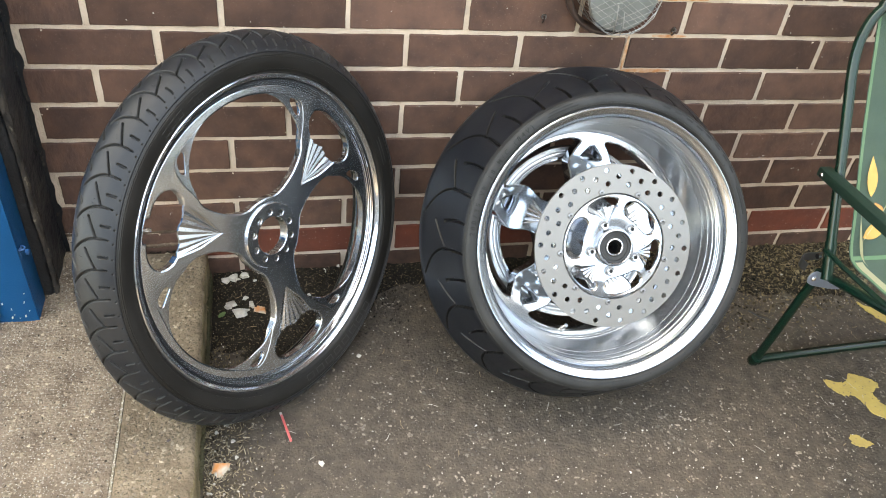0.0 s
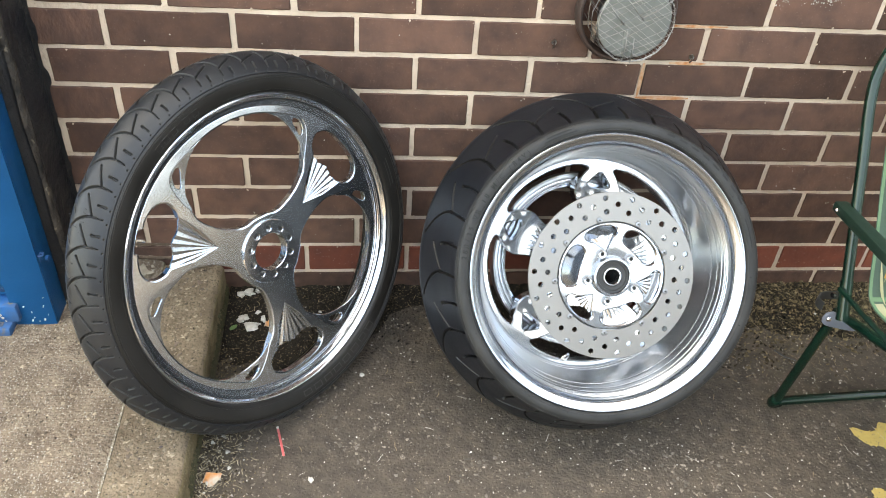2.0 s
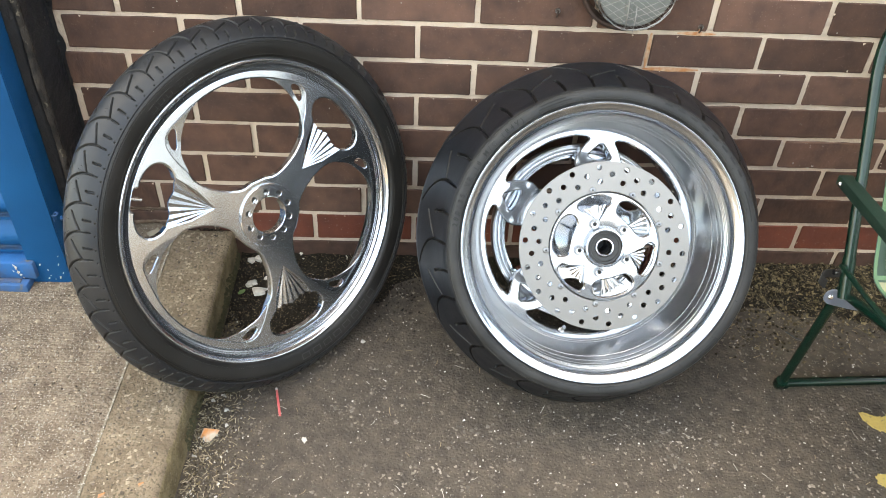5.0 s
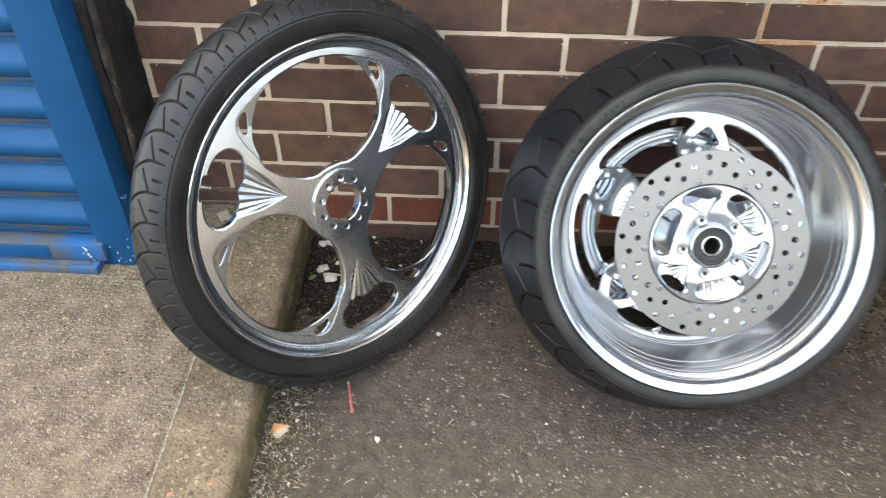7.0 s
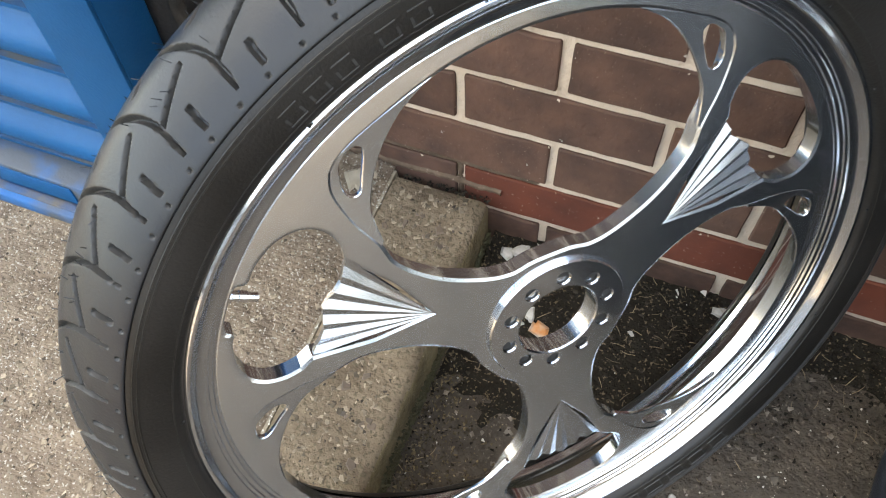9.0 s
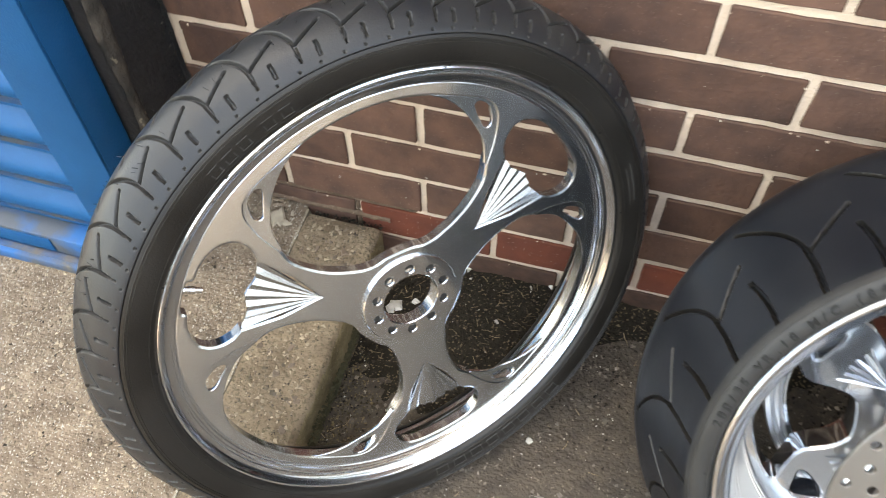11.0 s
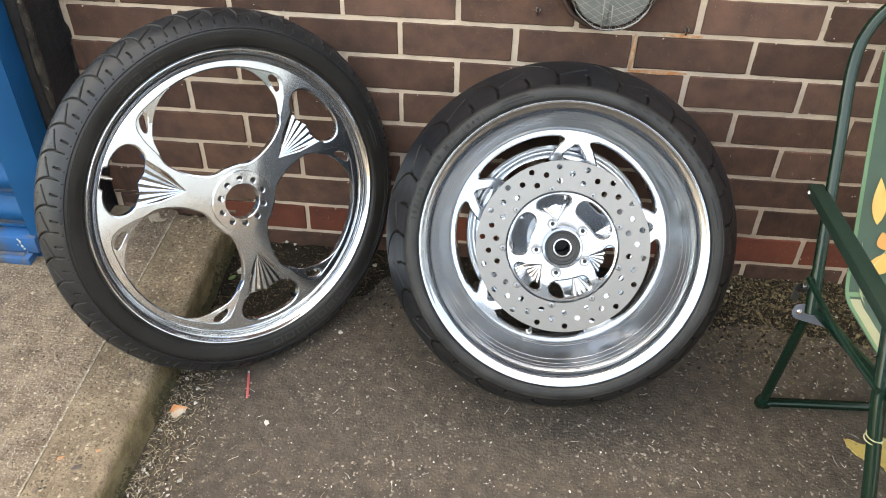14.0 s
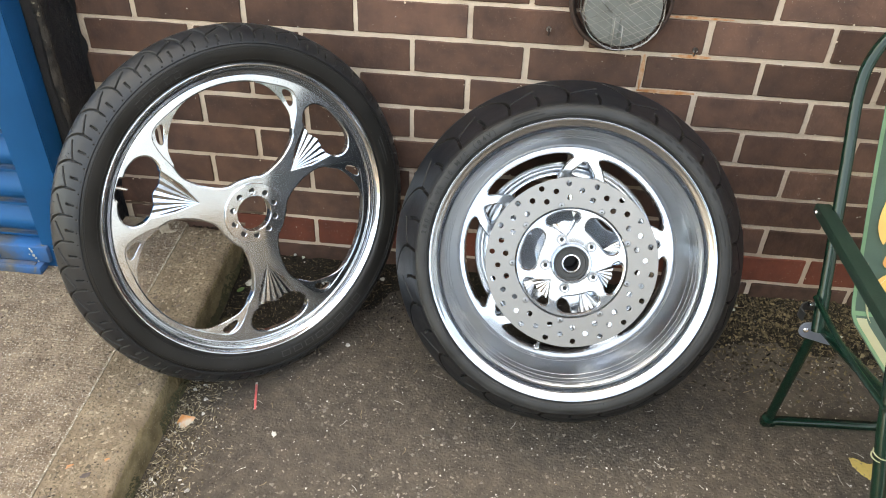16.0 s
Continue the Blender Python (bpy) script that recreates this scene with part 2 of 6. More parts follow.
M_GREY_SIDE = mat("dusty_sidewall_rubber", (0.029, 0.0284, 0.0274), 0.50, tint=(0.011, 0.0110, 0.0110), scale=14, amount=0.2, bump=0.0003, bump_scale=500, spec=0.3)
M_MARK = mat("moulded_lettering", (0.042, 0.041, 0.040), 0.5, scale=40, spec=0.35)
M_MARK_DARK = mat("moulded_lettering_dark", (0.0155, 0.0155, 0.0155), 0.6, scale=40, spec=0.2)
M_POLISH = hazed(turned("polished_aluminium", 0.12, 520, 0.00004, (0.365, 0.392, 0.43)), 0.20, 0.42)
M_RIM = hazed(turned("polished_front_rim", 0.10, 600, 0.00002, (0.57, 0.60, 0.64)), 0.12, 0.42)
M_BARREL = hazed(turned("turned_aluminium_barrel", 0.19, 220, 0.00005, (0.70, 0.71, 0.725)), 0.34, 0.48)
M_FACE = hazed(mat("polished_spoke_face", (0.64, 0.68, 0.72), 0.13, 1.0, tint=(0.54, 0.58, 0.62), scale=5, bump=0.0013, bump_scale=9, rough_var=0.05, grain=1), 0.15, 0.45)
M_MIRROR = hazed(mat("mirror_polished_web", (0.50, 0.52, 0.55), 0.09, 1.0, tint=(0.42, 0.44, 0.47), scale=6, bump=0.0008, bump_scale=12, rough_var=0.03, grain=1), 0.20, 0.42)
M_DISC = mat("brushed_disc_steel", (0.245, 0.231, 0.216), 0.42, 1.0, tint=(0.245, 0.234, 0.222), scale=30, bump=0.00006, bump_scale=900, rough_var=0.06)
M_STEEL = mat("bright_steel", (0.62, 0.62, 0.63), 0.22, 1.0, tint=(0.5, 0.5, 0.5), scale=60)
M_GREY_STEEL = mat("grey_steel", (0.34, 0.34, 0.35), 0.3, 1.0, tint=(0.25, 0.25, 0.25), scale=60)
M_DARK = mat("plain_dark", (0.02, 0.02, 0.02), 0.5, scale=60)
M_GREEN = mat("green_enamel", (0.003, 0.017, 0.010), 0.17, tint=(0.002, 0.013, 0.008), scale=12, bump=0.0002, bump_scale=200, rough_var=0.08, spec=0.4)
M_GREEN_FLAT = mat("green_plastic_armrest", (0.004, 0.014, 0.009), 0.55, tint=(0.006, 0.019, 0.012), scale=30, bump=0.0003, bump_scale=500, spec=0.3)
M_CLIP = mat("grey_plastic_clip", (0.115, 0.128, 0.16), 0.45, tint=(0.08, 0.09, 0.115), scale=30)
M_CLOTH = mat("green_canvas", (0.095, 0.150, 0.105), 0.9, tint=(0.072, 0.122, 0.095), scale=14, amount=0.25, bump=0.0006, weave=900)
M_TRIM = mat("pale_green_webbing", (0.13, 0.27, 0.14), 0.85, tint=(0.20, 0.32, 0.18), scale=20, bump=0.0004, weave=900)
M_CREAM = mat("cream_webbing", (0.50, 0.48, 0.30), 0.85, tint=(0.42, 0.40, 0.24), scale=20, bump=0.0004, weave=900)
M_LEAF = mat("printed_yellow_leaf", (0.52, 0.33, 0.10), 0.9, tint=(0.46, 0.25, 0.07), scale=30)
M_ORANGE = mat("printed_orange_patch", (0.50, 0.24, 0.07), 0.9, tint=(0.42, 0.19, 0.06), scale=30)
M_YELLOW = mat("yellow_road_paint", (0.47, 0.34, 0.09), 0.85, tint=(0.36, 0.26, 0.08), scale=35, bump=0.001, bump_scale=200,
               speck=(0.16, 0.13, 0.08), speck_scale=160, speck_cut=0.64)
M_CLAY = mat("brown_flue_collar", (0.060, 0.034, 0.026), 0.6, tint=(0.035, 0.024, 0.02), scale=30, bump=0.001, bump_scale=90)
M_CAP = mat("grey_flue_cap", (0.165, 0.172, 0.158), 0.6, tint=(0.115, 0.12, 0.11), scale=45, bump=0.0004, bump_scale=300)
M_WIRE = mat("galvanised_wire", (0.30, 0.295, 0.28), 0.45, 1.0, tint=(0.32, 0.3, 0.28), scale=60)
M_RED_PLASTIC = mat("red_plastic", (0.42, 0.045, 0.045), 0.45, tint=(0.55, 0.16, 0.15), scale=60)
M_TERRACOTTA = mat("terracotta_chip", (0.55, 0.22, 0.07), 0.8, tint=(0.5, 0.42, 0.33), scale=40, amount=0.1)
M_DIRT = mat("brown_dirt", (0.105, 0.090, 0.072), 0.9, tint=(0.03, 0.07, 0.15), scale=25, amount=0.12, bump=0.001)
M_DUST = mat("dusty_blue_joint", (0.010, 0.060, 0.150), 0.7, tint=(0.060, 0.066, 0.075), scale=18, amount=0.14, bump=0.0006, spec=0.15)
M_PEBBLE = mat("brown_pebbles", (0.13, 0.088, 0.058), 0.7, tint=(0.07, 0.055, 0.042), scale=50, island=0.5)
M_WEED = mat("green_leaf", (0.10, 0.17, 0.05), 0.6, tint=(0.06, 0.11, 0.03), scale=60)
M_DIRTY_RED = mat("soiled_brick", (0.105, 0.058, 0.044), 0.85, tint=(0.065, 0.040, 0.031), scale=30, amount=0.15, bump=0.002, bump_scale=90, vary=0.15, spec=0.15)
M_OLIVE_CHIPS = mat("moss", (0.085, 0.075, 0.035), 0.95, tint=(0.045, 0.042, 0.02), scale=60, bump=0.004, bump_scale=150)
M_DARK_PANEL = mat("dark_reflected_panel", (0.01, 0.011, 0.013), 0.08, tint=(0.015, 0.016, 0.018), scale=3)
M_DIM_BLOCK = mat("dim_reflected_block", (0.052, 0.062, 0.080), 0.9, tint=(0.036, 0.043, 0.056), scale=0.5, bump=0.002)
M_PALE_BLOCK = mat("pale_reflected_block", (0.42, 0.46, 0.51), 0.9, tint=(0.30, 0.33, 0.37), scale=0.6)
M_ROOF = mat("slate", (0.09, 0.09, 0.10), 0.7, tint=(0.06, 0.06, 0.07), scale=4)


# ---- mesh helpers ----
def part(name, me, material, parent=None, label="", m=None, sharp=35):
    """Links a mesh or bmesh as one object under a thing or a part."""
    if isinstance(me, bmesh.types.BMesh):
        bm, me = me, bpy.data.meshes.new(name)
        bm.to_mesh(me)
        bm.free()
    if material and not me.materials:
        me.materials.append(material)
    if sharp is not None:
        me.shade_smooth()
        me.set_sharp_from_angle(angle=radians(sharp))
    ob = new(name, me)
    if parent:
        ob.parent = parent
    if m is not None:
        ob.matrix_basis = m
    if label:
        ob["label"] = label
    return ob


def empty(name, m=None):
    ob = new(name)
    ob.empty_display_size = 0.05
    if m is not None:
        ob.matrix_world = m
    return ob


def data(verts, faces, name="mesh"):
    me = bpy.data.meshes.new(name)
    me.from_pydata([tuple(v) for v in verts], [], [tuple(q) for q in faces])
    me.update()
    return me


def grid_mesh(p, wrap_u=False, wrap_v=False):
    """A mesh from an array of points (rows, columns, 3)."""
    nu, nv = p.shape[:2]
    ids = np.arange(nu * nv).reshape(nu, nv)
    a = np.concatenate([ids, ids[:1]]) if wrap_u else ids
    a = np.concatenate([a, a[:, :1]], 1) if wrap_v else a
    quads = np.stack([a[:-1, :-1], a[1:, :-1], a[1:, 1:], a[:-1, 1:]], -1).reshape(-1, 4)
    me = bpy.data.meshes.new("grid")
    me.vertices.add(nu * nv)
    me.vertices.foreach_set("co", p.reshape(-1).astype(np.float32))
    me.loops.add(quads.size)
    me.loops.foreach_set("vertex_index", quads.reshape(-1).astype(np.int32))
    me.polygons.add(len(quads))
    me.polygons.foreach_set("loop_start", np.arange(0, quads.size, 4, dtype=np.int32))
    me.update(calc_edges=True)
    me.validate()
    return me


def lathe(profile, n=192, closed=True):
    """Turns a profile of (radius, z) round the z axis."""
    a = np.linspace(0, 2 * np.pi, n, endpoint=False)
    pr = np.array(profile, float)
    p = np.stack([np.outer(np.cos(a), pr[:, 0]), np.outer(np.sin(a), pr[:, 0]), np.tile(pr[:, 1], (n, 1))], -1)
    return grid_mesh(p[:, ::-1], True, closed)


def smooth_line(pts, steps=6, closed=False):
    """Points of a curve through the given ones."""
    p = [np.array(q, float) for q in pts]
    n = len(p)
    out = []
    for i in range(n if closed else n - 1):
        if closed:
            a, b, c, d = p[i - 1], p[i], p[(i + 1) % n], p[(i + 2) % n]
        else:
            a, b, c, d = p[max(i - 1, 0)], p[i], p[i + 1], p[min(i + 2, n - 1)]
        for k in range(steps):
            t = k / steps
            out.append(0.5 * (2 * b + (c - a) * t + (2 * a - 5 * b + 4 * c - d) * t * t + (3 * b - a - 3 * c + d) * t ** 3))
    if not closed:
        out.append(p[-1])
    return np.array(out)


def tube(path, radius, n=8, caps=True):
    """A round bar along a path of points."""
    p = np.array(path, float)
    t = np.gradient(p, axis=0)
    t /= np.linalg.norm(t, axis=1)[:, None] + 1e-12
    ref = np.array([0.0, 0.0, 1.0]) if abs(t[0][2]) < 0.9 else np.array([1.0, 0.0, 0.0])
    u = np.cross(t[0], ref)
    u /= np.linalg.norm(u)
    rows = []
    rad = np.broadcast_to(radius, (len(p),))
    for i in range(len(p)):
        u = u - t[i] * (u @ t[i])
        u /= np.linalg.norm(u)
        w = np.cross(t[i], u)
        rows.append([p[i] + rad[i] * (math.cos(a) * u + math.sin(a) * w) for a in np.arange(n) * 2 * math.pi / n])
    verts = [v for r in rows for v in r]
    faces = [(i * n + k, i * n + (k + 1) % n, (i + 1) * n + (k + 1) % n, (i + 1) * n + k) for i in range(len(p) - 1) for k in range(n)]
    if caps:
        faces += [tuple(range(n))[::-1], tuple(range((len(p) - 1) * n, len(p) * n))]
    return verts, faces


def join(pieces):
    verts, faces = [], []
    for v, q in pieces:
        k = len(verts)
        verts += [tuple(c) for c in v]
        faces += [tuple(i + k for i in f) for f in q]
    return data(verts, faces)


def box(x0, x1, y0, y1, z0, z1, bevel=0.0, seg=2):
    bm = bmesh.new()
    bmesh.ops.create_cube(bm, size=1)
    for v in bm.verts:
        v.co = ((x0 + x1) / 2 + v.co.x * (x1 - x0), (y0 + y1) / 2 + v.co.y * (y1 - y0), (z0 + z1) / 2 + v.co.z * (z1 - z0))
    if bevel:
        bmesh.ops.bevel(bm, geom=bm.edges[:], offset=bevel, segments=seg, affect="EDGES", profile=0.5)
    return bm


def polar(r, deg):
    return np.array([r * math.cos(math.radians(deg)), r * math.sin(math.radians(deg))])


def circle(r, n, x=0.0, y=0.0):
    a = np.arange(n) * 2 * math.pi / n
    return np.stack([x + r * np.cos(a), y + r * np.sin(a)], 1)


def inside(pts, loop):
    x, y = pts[:, 0], pts[:, 1]
    hit = np.zeros(len(pts), bool)
    x1, y1 = loop[:, 0], loop[:, 1]
    x2, y2 = np.roll(x1, -1), np.roll(y1, -1)
    for a, b, c, d in zip(x1, y1, x2, y2):
        if b != d:
            hit ^= ((b > y) != (d > y)) & (x < (c - a) * (y - b) / (d - b) + a)
    return hit


def plate(outer, holes, z_top, z_low, chamfer=0.0008, height=None, fill=None, drop=None):
    """A plate cut out of a sheet: an outline, holes, chamfered edges on both faces. height(r) lifts it."""
    from mathutils.geometry import delaunay_2d_cdt
    loops = [np.array(outer)] + [np.array(h) for h in holes]
    drop = drop or chamfer

    def shrink(lp, outerloop):
        area = 0.5 * np.sum(lp[:, 0] * np.roll(lp[:, 1], -1) - np.roll(lp[:, 0], -1) * lp[:, 1])
        d = np.roll(lp, -1, 0) - np.roll(lp, 1, 0)
        d /= np.linalg.norm(d, axis=1)[:, None] + 1e-12
        nrm = np.stack([-d[:, 1], d[:, 0]], 1) * (1 if area > 0 else -1)
        return lp + nrm * chamfer * (1 if outerloop else -1)
    tops = [shrink(lp, k == 0) for k, lp in enumerate(loops)]
    pts = np.concatenate(tops)
    edges, start = [], 0
    for lp in tops:
        n = len(lp)
        edges += [(start + i, start + (i + 1) % n) for i in range(n)]
        start += n
    if fill is not None:
        keep = inside(fill, tops[0])
        for h in tops[1:]:
            keep &= ~inside(fill, h)
        pts = np.concatenate([pts, fill[keep]])
    v2, _, f2, *_ = delaunay_2d_cdt([Vector(q) for q in pts], edges, [], 0, 1e-7)
    v2 = np.array([tuple(v) for v in v2])
    tri = np.array([f for f in f2 if len(f) == 3])
    mid = v2[tri].mean(1)
    ok = inside(mid, tops[0])
    for h in tops[1:]:
        ok &= ~inside(mid, h)
    tri = tri[ok]
    n2 = len(v2)

    def lift(q):
        return height(np.linalg.norm(q, axis=1)) if height else np.zeros(len(q))
    h2 = lift(v2)
    verts = [(*q, z_top + h) for q, h in zip(v2, h2)] + [(*q, z_low + h) for q, h in zip(v2, h2)]
    faces = [tuple(t) for t in tri] + [tuple(t[::-1] + n2) for t in tri]
    for k, (top, lp) in enumerate(zip(tops, loops)):
        n = len(lp)
        base = len(verts)
        ha, hb = lift(top), lift(lp)
        verts += [(*q, z_top + h) for q, h in zip(top, ha)] + [(*q, z_top - drop + h) for q, h in zip(lp, hb)]
        verts += [(*q, z_low + drop + h) for q, h in zip(lp, hb)] + [(*q, z_low + h) for q, h in zip(top, ha)]
        area = 0.5 * np.sum(lp[:, 0] * np.roll(lp[:, 1], -1) - np.roll(lp[:, 0], -1) * lp[:, 1])
        for ring in range(3):
            for i in range(n):
                a, b = base + ring * n + i, base + ring * n + (i + 1) % n
                q = (a, a + n, b + n, b)
                faces.append(q if (area > 0) == (k == 0) else q[::-1])
    bm = bmesh.new()
    me = data(verts, faces)
    bm.from_mesh(me)
    bmesh.ops.remove_doubles(bm, verts=bm.verts[:], dist=1e-6)
    bm.to_mesh(me)
    bm.free()
    return me


def chips(centres, sizes, flat=0.5, seed=1, tilt=0.3, sides=5):
    """Many small broken pieces in one mesh: flattened, irregular prisms with a smaller top."""
    rng = np.random.default_rng(seed)
    verts, faces = [], []
    for c, s in zip(centres, sizes):
        k = len(verts)
        a = np.sort(rng.uniform(0, 2 * math.pi, sides)) + rng.uniform(0, 6)
        r = s * rng.uniform(0.6, 1.1, sides)
        sx, sy = rng.uniform(-tilt, tilt, 2)
        up = s * flat * rng.uniform(0.6, 1.2)
        for f, h in ((1.0, -0.4), (0.72, 1.0)):
            for ang, rad in zip(a, r):
                x, y = f * rad * math.cos(ang), f * rad * math.sin(ang)
                verts.append((c[0] + x, c[1] + y, c[2] + h * up + sx * x + sy * y))
        faces += [(k + i, k + (i + 1) % sides, k + sides + (i + 1) % sides, k + sides + i) for i in range(sides)]
        faces.append(tuple(range(k + sides, k + 2 * sides)))
    return data(verts, faces)


def twigs(centres, lengths, radius, seed=2):
    rng = np.random.default_rng(seed)
    out = []
    for c, ln in zip(centres, lengths):
        a, up = rng.uniform(0, 2 * math.pi), rng.uniform(-0.05, 0.25)
        d = np.array([math.cos(a), math.sin(a), up])
        bend = rng.uniform(-0.25, 0.25) * ln
        side = np.array([-math.sin(a), math.cos(a), 0])
        c = np.array(c)
        path = [c - d * ln / 2 * np.array([1, 1, 0]), c + side * bend * 0.5, c + d * ln / 2]
        out.append(tube(path, [radius, radius, radius * 0.6], 4, False))
    return join(out)

# ---- setting ----
COURSE, BRICK = 0.075, 0.225
BED = 0.06                      # height of the first bed joint above the yard at the wall
KERB_X, JOINT_X = -0.407, -0.535
PIER_X = -0.69
FALL = -1.6


def yard(y):
    return 0.05 * np.maximum(np.minimum(y, 0), FALL)


def apron(y):
    return 0.096 + 0.075 * np.maximum(np.minimum(y, 0), FALL)


def relief(x, y, big, small, seed):
    return big * noise.noise((x * 6 + seed, y * 6, 0)) + small * noise.noise((x * 45, y * 45 + seed, 3))


# the yard: one sheet to the horizon, with a fine stretch where the wheels stand
gx = np.unique(np.round(np.concatenate([[-900, -200, -40, -12, -5, -2.5], np.arange(-1.2, 1.8, 0.014), [2.6, 5, 12, 40, 200, 900]]), 4))
gy = np.unique(np.round(np.concatenate([[-900, -200, -40, -12, -5, -3, -2, FALL], np.arange(-1.3, 0.02, 0.014), [0.12, 0.3]]), 4))
sheet = np.zeros((len(gx), len(gy), 3))
for i, x in enumerate(gx):
    for j, y in enumerate(gy):
        near = -1.2 < x < 1.8 and -1.3 < y < 0.02
        sheet[i, j] = (x, y, float(yard(y)) + (relief(x, y, 0.003, 0.0012, 5) if near else 0))
tagged(part("ground", grid_mesh(sheet), M_ASPHALT, sharp=None), "worn grey-brown asphalt yard with loose grit", "ground", kind="structure")

# concrete apron before the shutter and its row of kerb stones
ax = np.unique(np.round(np.concatenate([[-40, -12, -5, -2.5], np.arange(-1.5, JOINT_X - 0.006, 0.02), [JOINT_X - 0.004]]), 4))
ay = np.unique(np.round(np.concatenate([[-40, -12, -5, -3, -2, FALL], np.arange(-1.3, 0.0, 0.02), [0.0]]), 4))
top = np.zeros((len(ax), len(ay), 3))
for i, x in enumerate(ax):
    for j, y in enumerate(ay):
        top[i, j] = (x, y, float(apron(y)) + (relief(x, y, 0.003, 0.0012, 9) if x > -1.5 and y > -1.3 else 0) - (0.004 if i == len(ax) - 1 else 0))
edge = top[-1:].copy()
edge[:, :, 2] -= 0.2
tagged(part("concrete_apron", grid_mesh(np.concatenate([top, edge])), M_CONCRETE, sharp=40),
       "worn exposed-aggregate concrete apron before the shutter", "pavement", kind="structure")


def kerb_stone(y0, y1, seed):
    """A kerb stone with worn arrises, laid along the apron's edge."""
    xs = np.concatenate([[JOINT_X + 0.003], np.linspace(JOINT_X + 0.006, KERB_X - 0.011, 9), KERB_X + 0.009 * np.sin(np.linspace(-0.9, 1.35, 6)) - 0.009, [KERB_X]])
    ys = np.linspace(y0 + 0.002, y1 - 0.002, max(2, int((y1 - y0) / 0.015)))
    p = np.zeros((len(xs) + 6, len(ys), 3))
    for j, y in enumerate(ys):
        z = float(apron(y))
        ends = 0.006 * (math.exp(-(y - ys[0]) / 0.006) + math.exp(-(ys[-1] - y) / 0.006))
        row = [(JOINT_X + 0.003, z - 0.2)]
        for x in xs:
            d = max(0.0, (x - (KERB_X - 0.011)) / 0.011)
            worn = d * d * (0.008 + 0.008 * max(0, noise.noise((y * 14, seed, 1)) + 0.5 * noise.noise((y * 60, seed, 2))))
            row.append((x, z - worn - ends + relief(x, y, 0.0022, 0.0014, seed)))
        face_top = row[-1][1]
        for k in range(1, 6):
            row.append((KERB_X + 0.0015 * noise.noise((y * 30, k * 0.7, seed)) + 0.002 * k / 5, face_top - (face_top + 0.16) * k / 5))
        p[:, j] = [(x, y, z) for x, z in row]
    me = grid_mesh(p)
    bm = bmesh.new()
    bm.from_mesh(me)
    bmesh.ops.holes_fill(bm, edges=[e for e in bm.edges if e.is_boundary], sides=0)
    bm.to_mesh(me)
    bm.free()
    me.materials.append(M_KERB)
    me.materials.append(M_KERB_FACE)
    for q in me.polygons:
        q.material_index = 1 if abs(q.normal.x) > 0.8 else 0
    return me


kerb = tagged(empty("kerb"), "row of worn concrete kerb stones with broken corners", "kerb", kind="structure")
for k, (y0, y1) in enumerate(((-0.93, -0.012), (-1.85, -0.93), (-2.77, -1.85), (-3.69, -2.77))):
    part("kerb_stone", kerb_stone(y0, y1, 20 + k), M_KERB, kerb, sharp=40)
part("joint_filler", box(JOINT_X - 0.003, JOINT_X + 0.0025, -3.7, -0.01, -0.2, -0.07, 0), M_MORTAR, kerb)
jy = np.linspace(-1.5, -0.01, 60)
strip = np.zeros((4, 60, 3))
for j, y in enumerate(jy):
    z = float(apron(y))
    strip[:, j] = [(JOINT_X - 0.0035, y, z - 0.01), (JOINT_X - 0.0024, y, z + 0.0002), (JOINT_X + 0.0016, y, z + 0.0002), (JOINT_X + 0.0036, y, z - 0.01)]
part("joint_mortar", grid_mesh(strip), M_PALE_JOINT, kerb, "pale mortar line")

# brick wall: mortar body with an uneven, struck face, bricks set in it
WALL_X0, WALL_X1, WALL_TOP = PIER_X, 6.2, 2.85
mx = np.unique(np.round(np.concatenate([[PIER_X], np.arange(-0.68, 1.6, 0.0125), [1.6, 3, WALL_X1]]), 4))
mz = np.unique(np.round(np.concatenate([[-0.25, -0.05], np.arange(-0.03, 0.9, 0.0125), [0.95, 1.8, WALL_TOP]]), 4))
wallp = np.zeros((len(mx), len(mz), 3))
for i, x in enumerate(mx):
    for j, z in enumerate(mz):
        wallp[i, j] = (x, 0.0035 + 0.0016 * noise.noise((x * 40, z * 40, 2)) + 0.001 * noise.noise((x * 110, z * 110, 7)), z)
wall = tagged(part("wall_north", grid_mesh(wallp), M_MORTAR, sharp=None), "dark brown brick wall with pale pinkish mortar joints", "brick wall", kind="structure")
part("wall_core", box(PIER_X, WALL_X1, 0.012, 0.28, -0.25, WALL_TOP), M_MORTAR, wall)
part("coping", box(PIER_X, WALL_X1, -0.03, 0.31, WALL_TOP, WALL_TOP + 0.07, 0.008), M_CONCRETE, wall)

# roller shutter, its guide post and the painted pier beside it
POST_Y = -0.19
PITCH = 0.0825
shutter = tagged(empty("roller_shutter", pose(-1.9, -0.165, 0.09)), "bright blue painted roller shutter with worn bottom rail", "shutter", kind="structure")
SX0, SX1 = -3.0, PIER_X - 0.08


def slat():
    prof = [(0.004, 0.0), (-0.003, 0.003), (-0.0035, 0.009), (0.003, 0.0115), (0.0045, 0.016)]
    prof += [(0.0045 - 0.0215 * math.sin(a) ** 0.8, 0.016 + 0.0615 * k / 10) for k, a in enumerate(np.linspace(0.02, math.pi - 0.02, 11))]
    prof += [(0.0045, PITCH)]
    return prof


